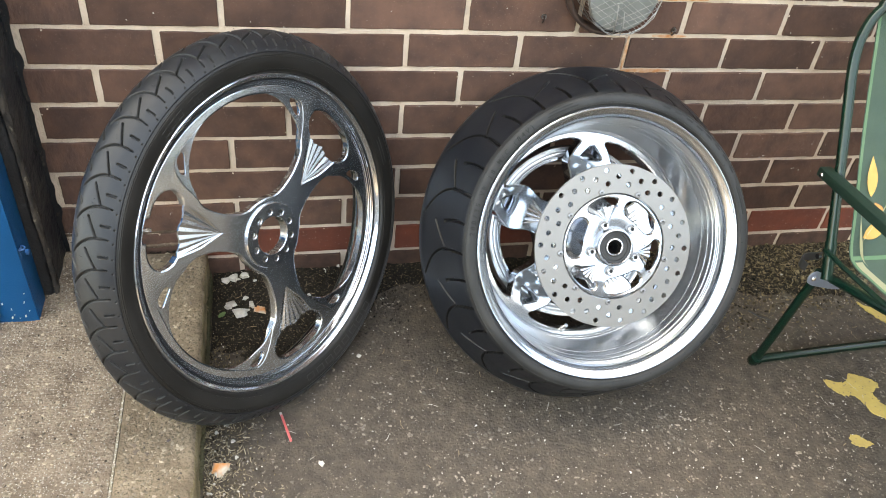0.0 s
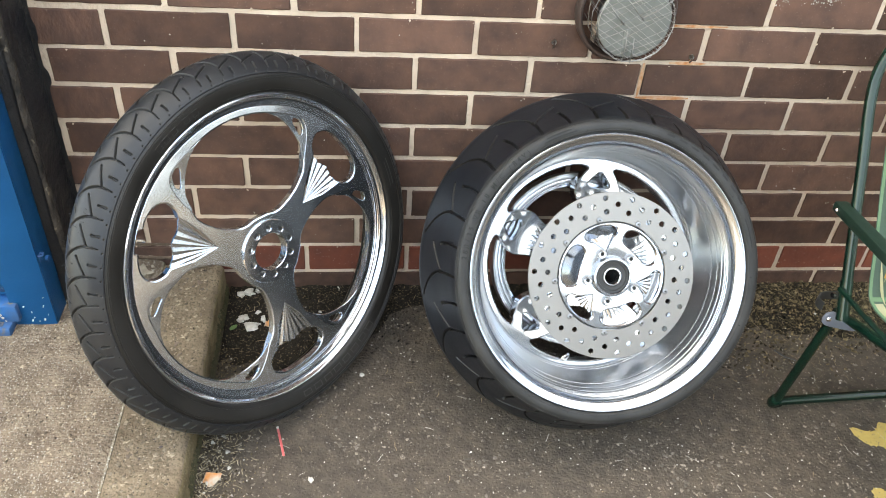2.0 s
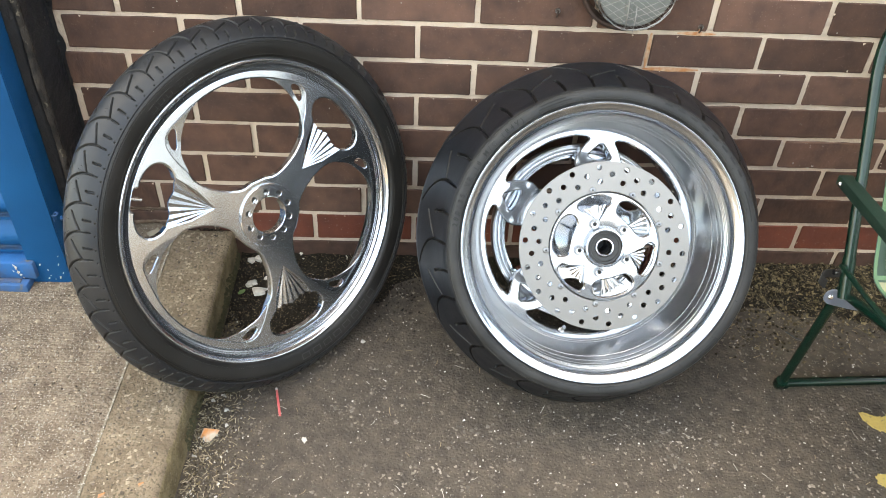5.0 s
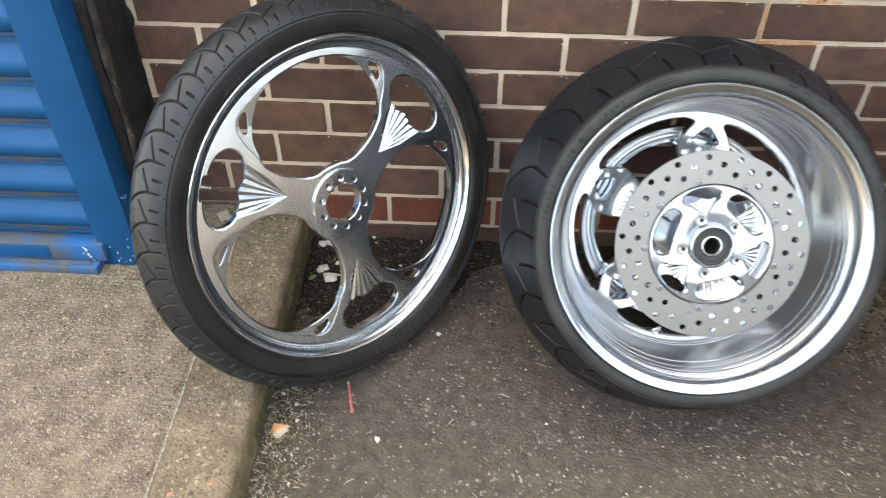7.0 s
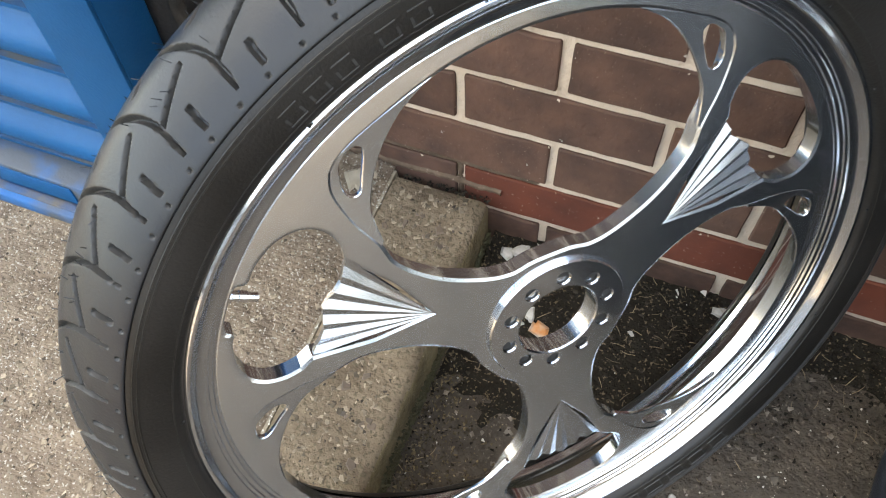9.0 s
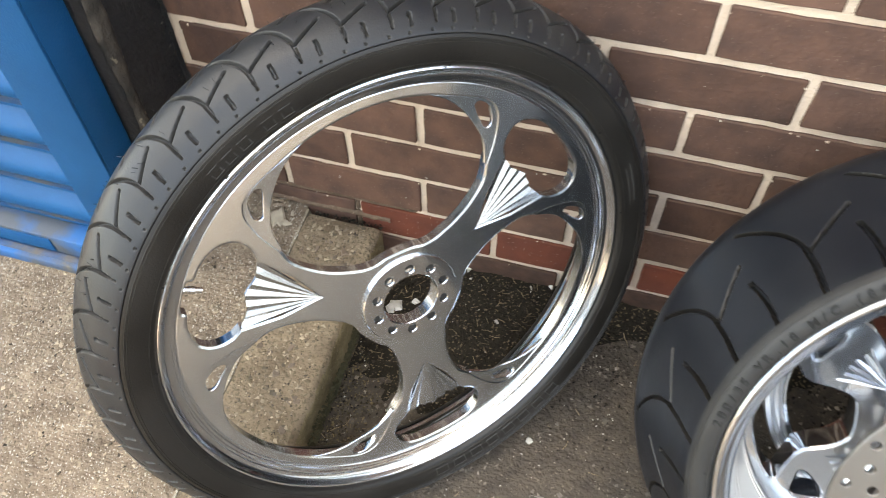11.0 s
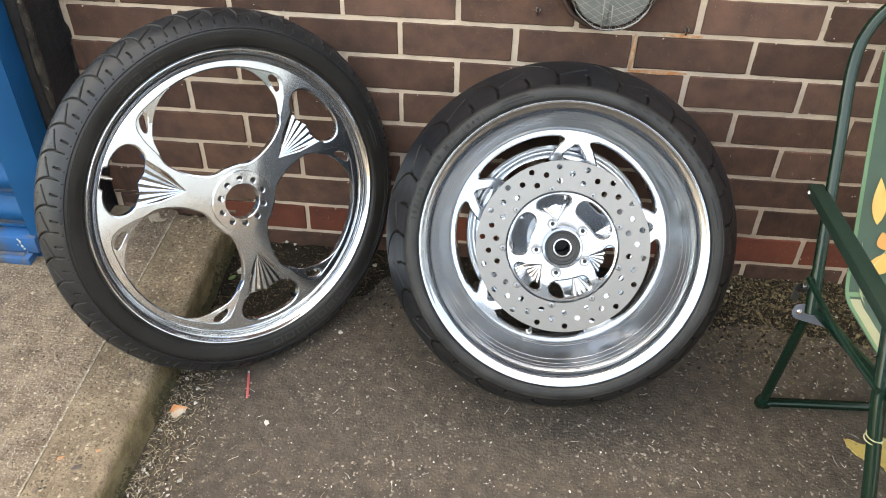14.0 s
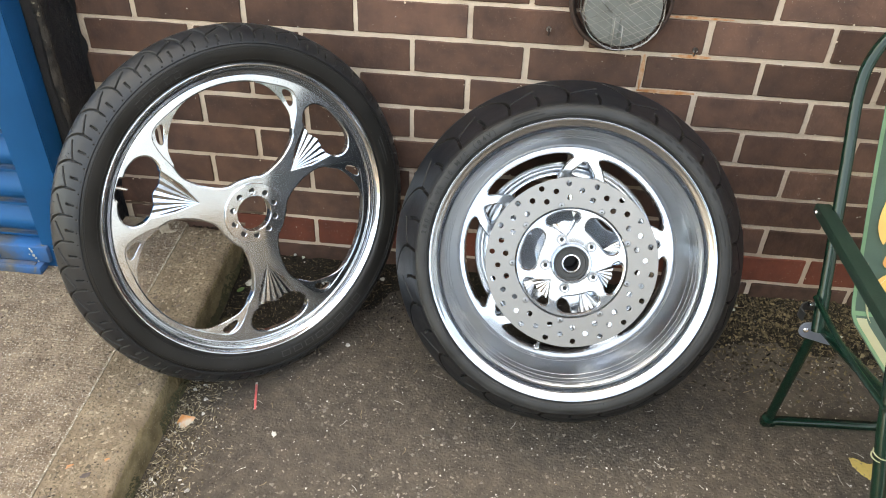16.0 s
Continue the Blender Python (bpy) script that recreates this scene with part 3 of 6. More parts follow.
ps = np.array(slat())
one = np.zeros((2, len(ps), 3))
for k, x in enumerate((SX0, SX1)):
    one[k] = [(x + 1.9, y, z) for y, z in ps]
slat_mesh = grid_mesh(one)
slat_mesh.materials.append(M_BLUE)
slat_mesh.materials.append(M_DUST)
for q in slat_mesh.polygons:
    if -0.001 < q.center.y < 0.0045 and q.center.z < 0.017:
        q.material_index = 1
slat_mesh.shade_smooth()
slat_mesh.set_sharp_from_angle(angle=radians(50))
for k in range(29):
    s = new("slat", slat_mesh)
    s.parent = shutter
    s.matrix_basis = pose(0, 0, 0.048 + PITCH * k)
part("bottom_rail", box(SX0 + 1.9, SX1 + 1.9, -0.036, 0.02, 0.006, 0.0475, 0.004), M_BLUE_WORN, shutter, "scuffed blue rail with brown dirt")
part("bottom_lip", box(SX0 + 1.9, SX1 + 1.885, -0.056, 0.0, -0.014, 0.006, 0.003), M_BLUE_WORN, shutter)
part("lip_dirt", box(SX0 + 1.9, SX1 + 1.87, -0.048, -0.0362, 0.0055, 0.0085, 0.0012), M_DIRT, shutter, "brown dirt lying on the lip")
part("patch_plate", box(1.6 - 0.70, 1.6 - 0.58, -0.039, -0.0365, 0.014, 0.044, 0.0012), M_BLUE, shutter)

drips = []
for dx, dz, ln, w in ((-0.805, 0.122, 0.010, 0.0022), (-0.803, 0.112, 0.007, 0.0030), (-0.800, 0.106, 0.005, 0.0024), (-0.808, 0.131, 0.004, 0.0015), (-0.812, 0.116, 0.003, 0.0012), (-0.796, 0.099, 0.003, 0.0015)):
    drips.append(tube([(dx + 1.9, -0.0368, dz - 0.09), (dx + 1.9 + 0.001, -0.0372, dz - 0.09 + ln * 0.5), (dx + 1.9 - 0.001, -0.0368, dz - 0.09 + ln)], [w * 0.5, w, w * 0.4], 6))
part("paint_drip", join(drips), M_PALE, shutter, "white drips of paint")["kind"] = "stuff"

post = tagged(empty("shutter_guide_post", pose(PIER_X - 0.035, POST_Y, 0.081)), "blue painted steel guide post with chipped foot", "post", kind="structure")
part("front_flange", box(-0.060, 0.018, 0.0, 0.005, -0.02, 2.6, 0.0015), M_BLUE, post)
part("side_flange", box(0.013, 0.018, 0.005, 0.060, -0.02, 2.6, 0.0015), M_BLUE, post)
part("inner_flange", box(-0.060, -0.055, 0.005, 0.03, -0.02, 2.6, 0.0015), M_BLUE, post)
for z in (0.14, 0.95, 1.8):
    bolt_v, bolt_f = tube([(0.0185, 0.034, z), (0.024, 0.034, z)], 0.006, 8)
    part("fixing_bolt", data(bolt_v, bolt_f), M_BLUE_WORN, post)
ring = [(0.0205 + 0.006 * math.sin(t), 0.012 + 0.006 * math.cos(t), 0.166) for t in np.linspace(0, 2 * math.pi, 15)]
part("hasp_eye", data(*tube(ring, 0.0018, 7, False)), M_BLUE_WORN, post, "small painted eye on the post")
part("hasp_plate", box(0.0182, 0.0195, 0.006, 0.018, 0.150, 0.166, 0.0005), M_BLUE_WORN, post)
chipz = [(-0.055 + 0.066 * random.random(), -0.0002, 0.0 + 0.07 * random.random() ** 1.6) for _ in range(9)]
chipz += [(-0.052, -0.0002, 0.035), (-0.050, -0.0002, 0.028), (-0.048, -0.0002, 0.022)]
bare = [tube([(x, y, z), (x + random.uniform(-0.003, 0.003), y, z + random.uniform(0.001, 0.005))], random.uniform(0.0006, 0.0018), 5) for x, y, z in chipz]
part("bare_patch", join(bare), M_PALE, post, "bare patches where paint has chipped")

pz = np.concatenate([np.arange(-0.1, 1.0, 0.012), [1.4, 2.2, 2.9]])
py = np.linspace(0.02, -0.118, 18)
pier_face = np.zeros((len(pz), len(py) + 2, 3))
for i, z in enumerate(pz):
    for j, y in enumerate(py):
        pier_face[i, j] = (PIER_X + 0.004 * noise.noise((y * 18, z * 7, 4)) + 0.0025 * noise.noise((y * 60, z * 60, 8)), y, z)
    pier_face[i, -2] = (PIER_X - 0.006, -0.124, z)
    pier_face[i, -1] = (PIER_X - 0.34, -0.124, z)
pier = tagged(part("wall_pier", grid_mesh(pier_face), M_TAR, sharp=None), "black tar-painted pier between shutter and bricks", "pier", kind="structure")
part("pier_core", box(-3.2, PIER_X - 0.015, -0.115, 0.28, -0.2, 2.9), M_TAR, pier)
# ragged edge where the black paint ends on the bricks
rag = np.zeros((90, 2, 3))
for i, z in enumerate(np.linspace(-0.02, 0.95, 90)):
    rag[i] = [(PIER_X - 0.004, -0.0025, z), (PIER_X + 0.008 + 0.012 * max(0, noise.noise((z * 22, 1, 3)) + 0.35 * noise.noise((z * 90, 4, 3))), -0.0016, z)]
part("paint_edge", grid_mesh(rag), M_TAR, pier, sharp=None)

bead_z = np.arange(-0.02, 1.3, 0.012)
bead = np.zeros((len(bead_z), 7, 3))
for i, z in enumerate(bead_z):
    w = 0.012 + 0.006 * noise.noise((z * 9, 2, 5)) + 0.003 * noise.noise((z * 50, 2, 9))
    for j, t in enumerate(np.linspace(0, math.pi, 7)):
        bead[i, j] = (PIER_X + 0.001 + 0.006 * math.sin(t) * (1 + 0.5 * noise.noise((z * 40, j, 3))), -0.112 + w * math.cos(t) + 0.003 * noise.noise((z * 6, 7, 7)), z)
part("old_mortar_bead", grid_mesh(bead), M_OLD_MORTAR, pier, "grey-brown bead of old mortar", sharp=None)
worn = [(-abs(random.gauss(0.0, 0.016)), random.uniform(0.30, 0.95), 0.0) for _ in range(420)]
specks = chips([(y, z, 0.0) for y, z, _ in worn], [0.0006 + 0.0024 * random.random() ** 3 for _ in worn], 0.15, 91, 0.0, 6)
part("worn_specks", specks, M_OLD_MORTAR, pier, m=pose(PIER_X + 0.005, 0, 0) @ Matrix(((0, 0, 1, 0), (1, 0, 0, 0), (0, 1, 0, 0), (0, 0, 0, 1))), sharp=None)["kind"] = "stuff"

# unseen plain blocks opposite and at the side, added for the metal to reflect
far = tagged(empty("opposite_building", pose(0, -13, -0.08)), "unseen plain block across the yard, added for reflections", "building", kind="structure")
part("wall", box(-6, 7, -8, 0, 0, 4.4), M_DIM_BLOCK, far)
part("roof", box(-6.3, 7.3, -8.3, 0.3, 4.4, 4.65, 0.02), M_ROOF, far)

# made-up dark panels that only break up the reflections in the wheels
for x in (-4.2, -1.2, 1.8, 4.8):
    part("window", box(x - 0.6, x + 0.6, -0.06, 0.004, 1.5, 3.0), M_DARK_PANEL, far, "dark panel added to vary the reflections")
# unseen pale block, added so the front wheel reflects something bright
side = tagged(empty("side_building", pose(6.25, -3.3, -0.08)), "unseen pale block at the yard's end, added to brighten reflections", "building", kind="structure")
part("wall", box(0, 6, -9, 3.2, 0, 3.4), M_PALE_BLOCK, side)
part("roof", box(-0.25, 6.2, -9.2, 3.4, 3.4, 3.7, 0.02), M_ROOF, side)

# ---- front wheel ----


def wheel_pose(c, az, el):
    a, e = radians(az), radians(el)
    n = Vector((math.sin(a) * math.cos(e), -math.cos(a) * math.cos(e), math.sin(e)))
    u = Vector((0, 0, 1)).cross(n).normalized()
    v = n.cross(u)
    m = Matrix((u, v, n)).transposed().to_4x4()
    m.translation = c
    return m


FRONT = wheel_pose((-0.2553, -0.2801, 0.3294), 44.80, 15.4)
REAR = wheel_pose((0.3265, -0.3729, 0.3508), -1.68, 30.67)


def tyre(profile, tread, n, m_count, groove, depth, pitch_count):
    """Tread with sunk grooves. profile: (radius, z) points across the tread; tread: half its width."""
    line = smooth_line(profile, 10)
    d = np.concatenate([[0], np.cumsum(np.linalg.norm(np.diff(line, axis=0), axis=1))])
    s = np.linspace(0, d[-1], m_count)
    pr = np.stack([np.interp(s, d, line[:, 0]), np.interp(s, d, line[:, 1])], 1)
    tg = np.gradient(pr, axis=0)
    tg /= np.linalg.norm(tg, axis=1)[:, None]
    nrm = np.stack([-tg[:, 1], tg[:, 0]], 1)
    if nrm[m_count // 2, 0] < 0:
        nrm = -nrm
    crown = d[-1] / 2
    a = np.linspace(0, 2 * np.pi, n, endpoint=False)
    pitch = 2 * np.pi / pitch_count
    big = pr[m_count // 2, 0]
    sunk = np.zeros((n, m_count))
    side = (crown - s)
    for j in range(m_count):
        for sign in (1, -1):
            sj = side[j] * sign
            if sj < -0.012:
                continue
            c = ((0.5 * (sign < 0) - a / pitch) % 1.0) * pitch * big
            sunk[:, j] = np.maximum(sunk[:, j], groove(c, sj, pitch * big))
    off = -depth * sunk
    rr = pr[None, :, 0] + off * nrm[None, :, 0]
    zz = pr[None, :, 1] + off * nrm[None, :, 1]
    p = np.stack([rr * np.cos(a)[:, None], rr * np.sin(a)[:, None], zz], -1)
    me = grid_mesh(p, True)
    wall_of = (sunk[:, :-1] + sunk[:, 1:] + np.roll(sunk, -1, 0)[:, :-1] + np.roll(sunk, -1, 0)[:, 1:]) / 4
    me.polygons.foreach_set("material_index", ((wall_of > 0.05) & (wall_of < 0.97)).astype(np.int32).reshape(-1))
    return me


def cut(dist, width):
    return np.clip((width / 2 + 0.0006 - np.abs(dist)) / 0.0012, 0, 1)


def near_mod(c, at, pitch):
    return (c - at + pitch / 2) % pitch - pitch / 2


def seg_dist(c, s, c0, s0, c1, s1, pitch):
    """Distance to a short straight cut, with wrap round the tyre."""
    best = None
    for k in (-1, 0, 1):
        dc, ds = c1 - c0, s1 - s0
        t = np.clip(((c + k * pitch - c0) * dc + (s - s0) * ds) / (dc * dc + ds * ds), 0, 1)
        q = np.hypot(c + k * pitch - c0 - t * dc, s - s0 - t * ds)
        best = q if best is None else np.minimum(best, q)
    return best


def front_groove(c, s, pitch):
    g = np.zeros_like(c)
    c, s = c + 0.0143, s * 1.12
    if -0.004 < s < 0.054:
        u = min(s, 0.036)
        arc = 0.017 * (1 - ((u - 0.036) / 0.034) ** 2) - 0.10 * max(0.0, s - 0.040)
        slope = math.hypot(1, 2 * 0.017 * (u - 0.036) / 0.034 ** 2)
        g = np.maximum(g, cut(near_mod(c, arc, pitch), (0.0028 - 0.0012 * (s > 0.047)) * slope))
    g = np.maximum(g, cut(seg_dist(c, s, 0.018, 0.035, 0.048, 0.019, pitch), 0.0024))
    g = np.maximum(g, cut(seg_dist(c, s, 0.0362, 0.0405, 0.0352, 0.0530, pitch), 0.0032))
    for k in range(2):
        g = np.maximum(g, 0.6 * cut(np.hypot(near_mod(c, 0.01 + 0.022 * k, pitch), s - 0.0605), 0.0022))
    return g


def rear_groove(c, s, pitch):
    g = np.zeros_like(c)
    if 0.018 < s < 0.152:
        u = min(s, 0.092)
        arc = 0.054 * (1 - ((u - 0.092) / 0.074) ** 2) - 0.12 * max(0.0, s - 0.110)
        slope = math.hypot(1, 2 * 0.054 * (u - 0.092) / 0.074 ** 2)
        g = np.maximum(g, cut(near_mod(c, arc, pitch), (0.0032 + 0.0022 * (s > 0.085)) * slope))
    g = np.maximum(g, cut(seg_dist(c, s, 0.054, 0.092, 0.108, 0.056, pitch), 0.0028))
    bow = 0.054 + 0.5 * pitch - 0.006 * ((s - 0.12) / 0.04) ** 2
    if 0.082 < s < 0.150:
        g = np.maximum(g, cut(near_mod(c, bow, pitch), 0.0050))
    return g


def mirror(profile, mid):
    return profile + [(r, 2 * mid - z) for r, z in profile[::-1]]


front_wheel = tagged(empty("front_motorcycle_wheel", FRONT), "polished three-spoke motorcycle wheel, narrow black tyre, leaning on brick wall", "wheel")
F_MID = -0.0359
tread_profile = [(0.3124, 0.0062), (0.3140, 0.0092), (0.3214, 0.0044), (0.3320, -0.0053), (0.3411, -0.0182), (0.3459, -0.0299)]
f_tyre = part("tyre", tyre(mirror(tread_profile, F_MID), 0, 2200, 150, front_groove, 0.0044, 47), M_TREAD, front_wheel, "black treaded tyre with curved grooves", sharp=50)
# lighter tone on the groove walls stands in for lit edges
f_tyre.data.materials.append(M_LIT_GROOVE)
side_profile = [(0.2775, -0.004), (0.2805, 0.0025), (0.2835, 0.0052), (0.288, 0.0068), (0.296, 0.0088), (0.303, 0.0098), (0.309, 0.0100), (0.3125, 0.0085)]
side_line = [tuple(q) for q in smooth_line(side_profile, 4)]
part("sidewall", lathe(side_line, 220, False), M_SIDE, f_tyre)
part("inner_sidewall", lathe([(r, 2 * F_MID - z) for r, z in side_line], 128, False), M_SIDE, f_tyre)

for r_rib, z_rib in ((0.2862, 0.0060), (0.3062, 0.0099), (0.3088, 0.0099)):
    part("moulded_rib", lathe([(r_rib - 0.0008, z_rib - 0.0003), (r_rib - 0.0003, z_rib + 0.0006), (r_rib + 0.0003, z_rib + 0.0006), (r_rib + 0.0008, z_rib - 0.0003)], 200, False), M_SIDE, f_tyre)

lip = [(0.2775, -0.012), (0.2797, -0.006), (0.2798, -0.0025), (0.2790, -0.0002), (0.2772, 0.0008), (0.2752, 0.0004), (0.2738, -0.0012), (0.2725, -0.004),
       (0.2705, -0.0062), (0.2672, -0.0078), (0.2655, -0.0084), (0.2650, -0.0102), (0.2632, -0.0108), (0.2625, -0.0122), (0.2600, -0.0130), (0.2592, -0.0148), (0.2575, -0.0155)]
back = [(0.2795, -0.0660), (0.2790, -0.0715)]
part("rim", lathe(lip + [(0.2570, -0.0165), (0.2562, -0.0300), (0.2580, -0.0350), (0.2620, -0.0420), (0.2650, -0.0500), (0.2720, -0.0560), (0.2785, -0.0600)] + back, 240), M_RIM, front_wheel,
     "stepped polished rim")


def on_spoke(pairs, centre, steps=5):
    return smooth_line([polar(r, centre + d) for r, d in pairs], steps, True)


FZ, FLOW = -0.0158, -0.0300
SPOKES = (30.5, 150.5, 270.5)
big_half = [(0.2458, 0), (0.2452, 9), (0.2436, 17), (0.2420, 23.5), (0.2424, 30), (0.2400, 33.8), (0.2330, 36.2), (0.2223, 37.8), (0.2022, 39.8), (0.1785, 41.6),
            (0.1560, 44.8), (0.1205, 44.6), (0.0880, 38), (0.0720, 27), (0.0690, 12)]
big_loop = [(r, d) for r, d in big_half] + [(0.0690, -12)] + [(r, -d) for r, d in big_half[::-1][1:-1]]
# a lower crescent beside each spoke, pierced by a slot
STEP_OUT = [(0.2448, 44.0), (0.2436, 36.5), (0.2440, 30.0), (0.2418, 25.8), (0.2340, 23.2), (0.2223, 21.6), (0.2022, 19.6), (0.1760, 17.6)]
STEP_IN = [(0.1770, 18.9), (0.1985, 23.2), (0.2130, 28.0), (0.2270, 33.4), (0.2375, 38.6), (0.2442, 44.2)]
slot_loop = [(0.2402, 29.6), (0.2385, 26.9), (0.2315, 25.2), (0.2235, 23.8), (0.2165, 23.7), (0.2140, 25.0), (0.2205, 27.2), (0.2300, 29.8), (0.2360, 30.6)]
front_holes = [circle(0.0335, 40)]
for a in SPOKES:
    front_holes.append(on_spoke(big_loop, a + 60, 5))
    arm = [polar(0.1100, a), polar(0.150, a + 9.3), polar(0.1935, a + 12.2)]
    curve = [(0.2010, 14.6), (0.2120, 16.0), (0.2240, 16.1), (0.2350, 14.6), (0.2430, 11.6), (0.2470, 7.5)]
    if a == 150.5:
        curve += [(0.2475, 5.2), (0.2540, 4.2), (0.2550, 0.0), (0.2540, -3.4), (0.2475, -4.4), (0.2470, -7.5)]
        rest = curve[4::-1]
    else:
        rest = curve[::-1]
        curve += [(0.2478, 0)]
    around = [polar(r, a + d) for r, d in curve]  + [polar(r, a - d) for r, d in rest]
    body = smooth_line(around, 4)
    front_holes.append(np.concatenate([[arm[0], arm[1], arm[2]], body, [polar(0.1935, a - 12.2), polar(0.150, a - 9.3)]]))
spoke_plate = part("spoke_plate", plate(circle(0.2590, 200), front_holes, FZ, FLOW, 0.0026, drop=0.0011), M_FACE, front_wheel, "mirror-polished three-spoke centre", sharp=14)


def crescent(a, sgn):
    """The thin lower ledge between a spoke's face and the large opening, with its slot."""
    outer = smooth_line([polar(r, a + sgn * d) for r, d in STEP_OUT], 6)
    inner = smooth_line([polar(r, a + sgn * d) for r, d in STEP_IN], 6)
    me = plate(np.concatenate([outer, inner]), [on_spoke([(r, sgn * d) for r, d in slot_loop], a, 4)], FZ, FZ - 0.0058, 0.0007)
    for v in me.vertices:
        if v.co.z > FZ - 0.002:
            gap = np.min(np.hypot(outer[:, 0] - v.co.x, outer[:, 1] - v.co.y))
            v.co.z -= 0.0005 + 0.09 * gap
    return me


def fan(tip, r_out, half, ridges, z, deep, thick, scallop=0.004, fall=0.0):
    """A fluted fan: ridges that spread from a point to a scalloped edge, which lies lower by fall."""
    n = ridges * 2
    rows = []
    for i in range(n + 1):
        d = half * (2 * i / n - 1)
        ridge = i % 2 == 0
        r = r_out + (0.0 if ridge else -scallop * 0.5) + scallop * math.cos(i / n * 4 * math.pi)
        out = polar(r, d)
        hi = z + (0.0004 if ridge else -deep) - fall
        rows.append([(tip, 0.0, z + 0.0002), (*(np.array([tip, 0]) * 0.5 + out * 0.5), z + (hi - z) * 0.5), (*out, hi), (*out, hi - thick), (*(np.array([tip, 0]) * 0.6 + out * 0.4), z - thick * 0.9)])
    p = np.array(rows)
    return grid_mesh(p)


for a in SPOKES:
    for sgn in (1, -1):
        part("stepped_ledge", crescent(a, sgn), M_FACE, spoke_plate, sharp=25)
    part("fluted_fan", fan(0.1095, 0.1900, 12.4, 6, FZ - 0.0006, 0.0020, 0.004, 0.0026, 0.0022), M_FACE, spoke_plate, "fluted fan cut into the spoke", pose(0, 0, 0, 0, 0, a), sharp=15)
hub_holes = [circle(0.0335, 48)] + [circle(0.0052, 14, *polar(0.0432, 10 + 36 * k)) for k in range(10)]
hub = part("hub_flange", plate(circle(0.0585, 72), hub_holes, FZ + 0.0042, FZ - 0.001, 0.0012), M_RIM, front_wheel, "polished hub face with ten bolt holes")
part("hub_barrel", lathe([(0.0335, FZ + 0.002), (0.0335, -0.0285), (0.052, -0.0295), (0.056, -0.027), (0.056, FZ - 0.002)], 64), M_FACE, front_wheel)
for k in range(10):
    x, y = polar(0.0432, 10 + 36 * k)
    # shallow cup; the bolt hole's inner shade is put into its dark colour
    part("threaded_hole", lathe([(0.0052, FZ + 0.0028), (0.0050, FZ + 0.0006), (0.0001, FZ + 0.0005)], 14, False), M_DARK, hub, m=pose(x, y, 0))
d0 = polar(1, 150.8)
stem = [(*(d0 * r), -0.030) for r in (0.256, 0.2505, 0.2495, 0.2460, 0.2455, 0.2400, 0.2395, 0.2330)]
part("valve_stem", data(*tube(stem, [0.0052, 0.0052, 0.0036, 0.0036, 0.0040, 0.0040, 0.0032, 0.0032], 10)), M_STEEL, front_wheel, "brass and steel tyre valve")


def arc_bars(r0, r1, spans, z, tall=0.0009, slope=0.0, raw=False):
    """Raised bars along a circle, for moulded lettering: spans of (from, to) degrees."""
    pieces = []
    for d0, d1 in spans:
        n = max(2, int(abs(d1 - d0) / 1.2) + 1)
        a = np.radians(np.linspace(d0, d1, n))
        v, q = [], []
        for k in a:
            for r, h in ((r0, 0), (r0 + 0.0004, tall), (r1 - 0.0004, tall), (r1, 0)):
                v.append((r * math.cos(k), r * math.sin(k), z + slope * (r - r0) + h))
        for i in range(n - 1):
            q += [(4 * i + j, 4 * i + j + 1, 4 * i + j + 5, 4 * i + j + 4) for j in range(3)]
        q += [(0, 1, 2, 3), tuple(4 * (n - 1) + j for j in (3, 2, 1, 0))]
        pieces.append((v, q))
    return pieces if raw else join(pieces)


def mark_outlines(r0, r1, starts, w, z, slope, parent, material, line=0.0013):
    """Moulded characters as plain outlined bars, one part each."""
    for d in starts:
        bits = arc_bars(r0, r0 + line, [(d - w, d)], z, 0.0008, 0, True) + arc_bars(r1 - line, r1, [(d - w, d)], z + slope * (r1 - r0), 0.0008, 0, True)
        bits += arc_bars(r0 + line, r1 - line, [(d - w, d - w + 0.3), (d - 0.3, d)], z, 0.0008, slope, True)
        part("moulded_bar", join(bits), material, parent)


mark_outlines(0.2905, 0.3025, [-91.4 + 5.2 * k for k in range(8)], 3.6, 0.0073, 0.18, f_tyre, M_MARK)
mark_outlines(0.2885, 0.3000, (106.4, 110, 115.2, 118.6, 122), 2.3, 0.0068, 0.19, f_tyre, M_MARK)
part("small_print_bar", arc_bars(0.292, 0.2945, [(2, 13)], 0.0076, 0.0006), M_MARK, f_tyre)
part("small_print_bar", arc_bars(0.2975, 0.300, [(3, 14)], 0.0088, 0.0006), M_MARK, f_tyre)
ticks = [(k * 24.0 + random.uniform(-3, 3)) for k in range(15)]
part("balance_ticks", arc_bars(0.2798, 0.2845, [(k, k + 0.35) for k in ticks], 0.0035, 0.0012), M_MARK_DARK, f_tyre)["kind"] = "stuff"
hairs = []
for k in range(240):
    d = random.uniform(0, 360)
    t = random.choice((-0.6, -0.2, 0.35, 0.6))
    r, z = 0.3470 - 0.012 * t * t - 0.004 * abs(t), F_MID + 0.036 * t
    a0, lean = polar(r, d), polar(random.uniform(0.0022, 0.0062), d + random.uniform(-45, 45))
    hairs.append(tube([(*a0, z), (*(a0 + lean), z + random.uniform(-0.002, 0.002))], [0.0004, 0.00025], 3, False))
part("moulding_nibs", join(hairs), M_TREAD, f_tyre, "thin rubber moulding nibs", sharp=None)["kind"] = "stuff"

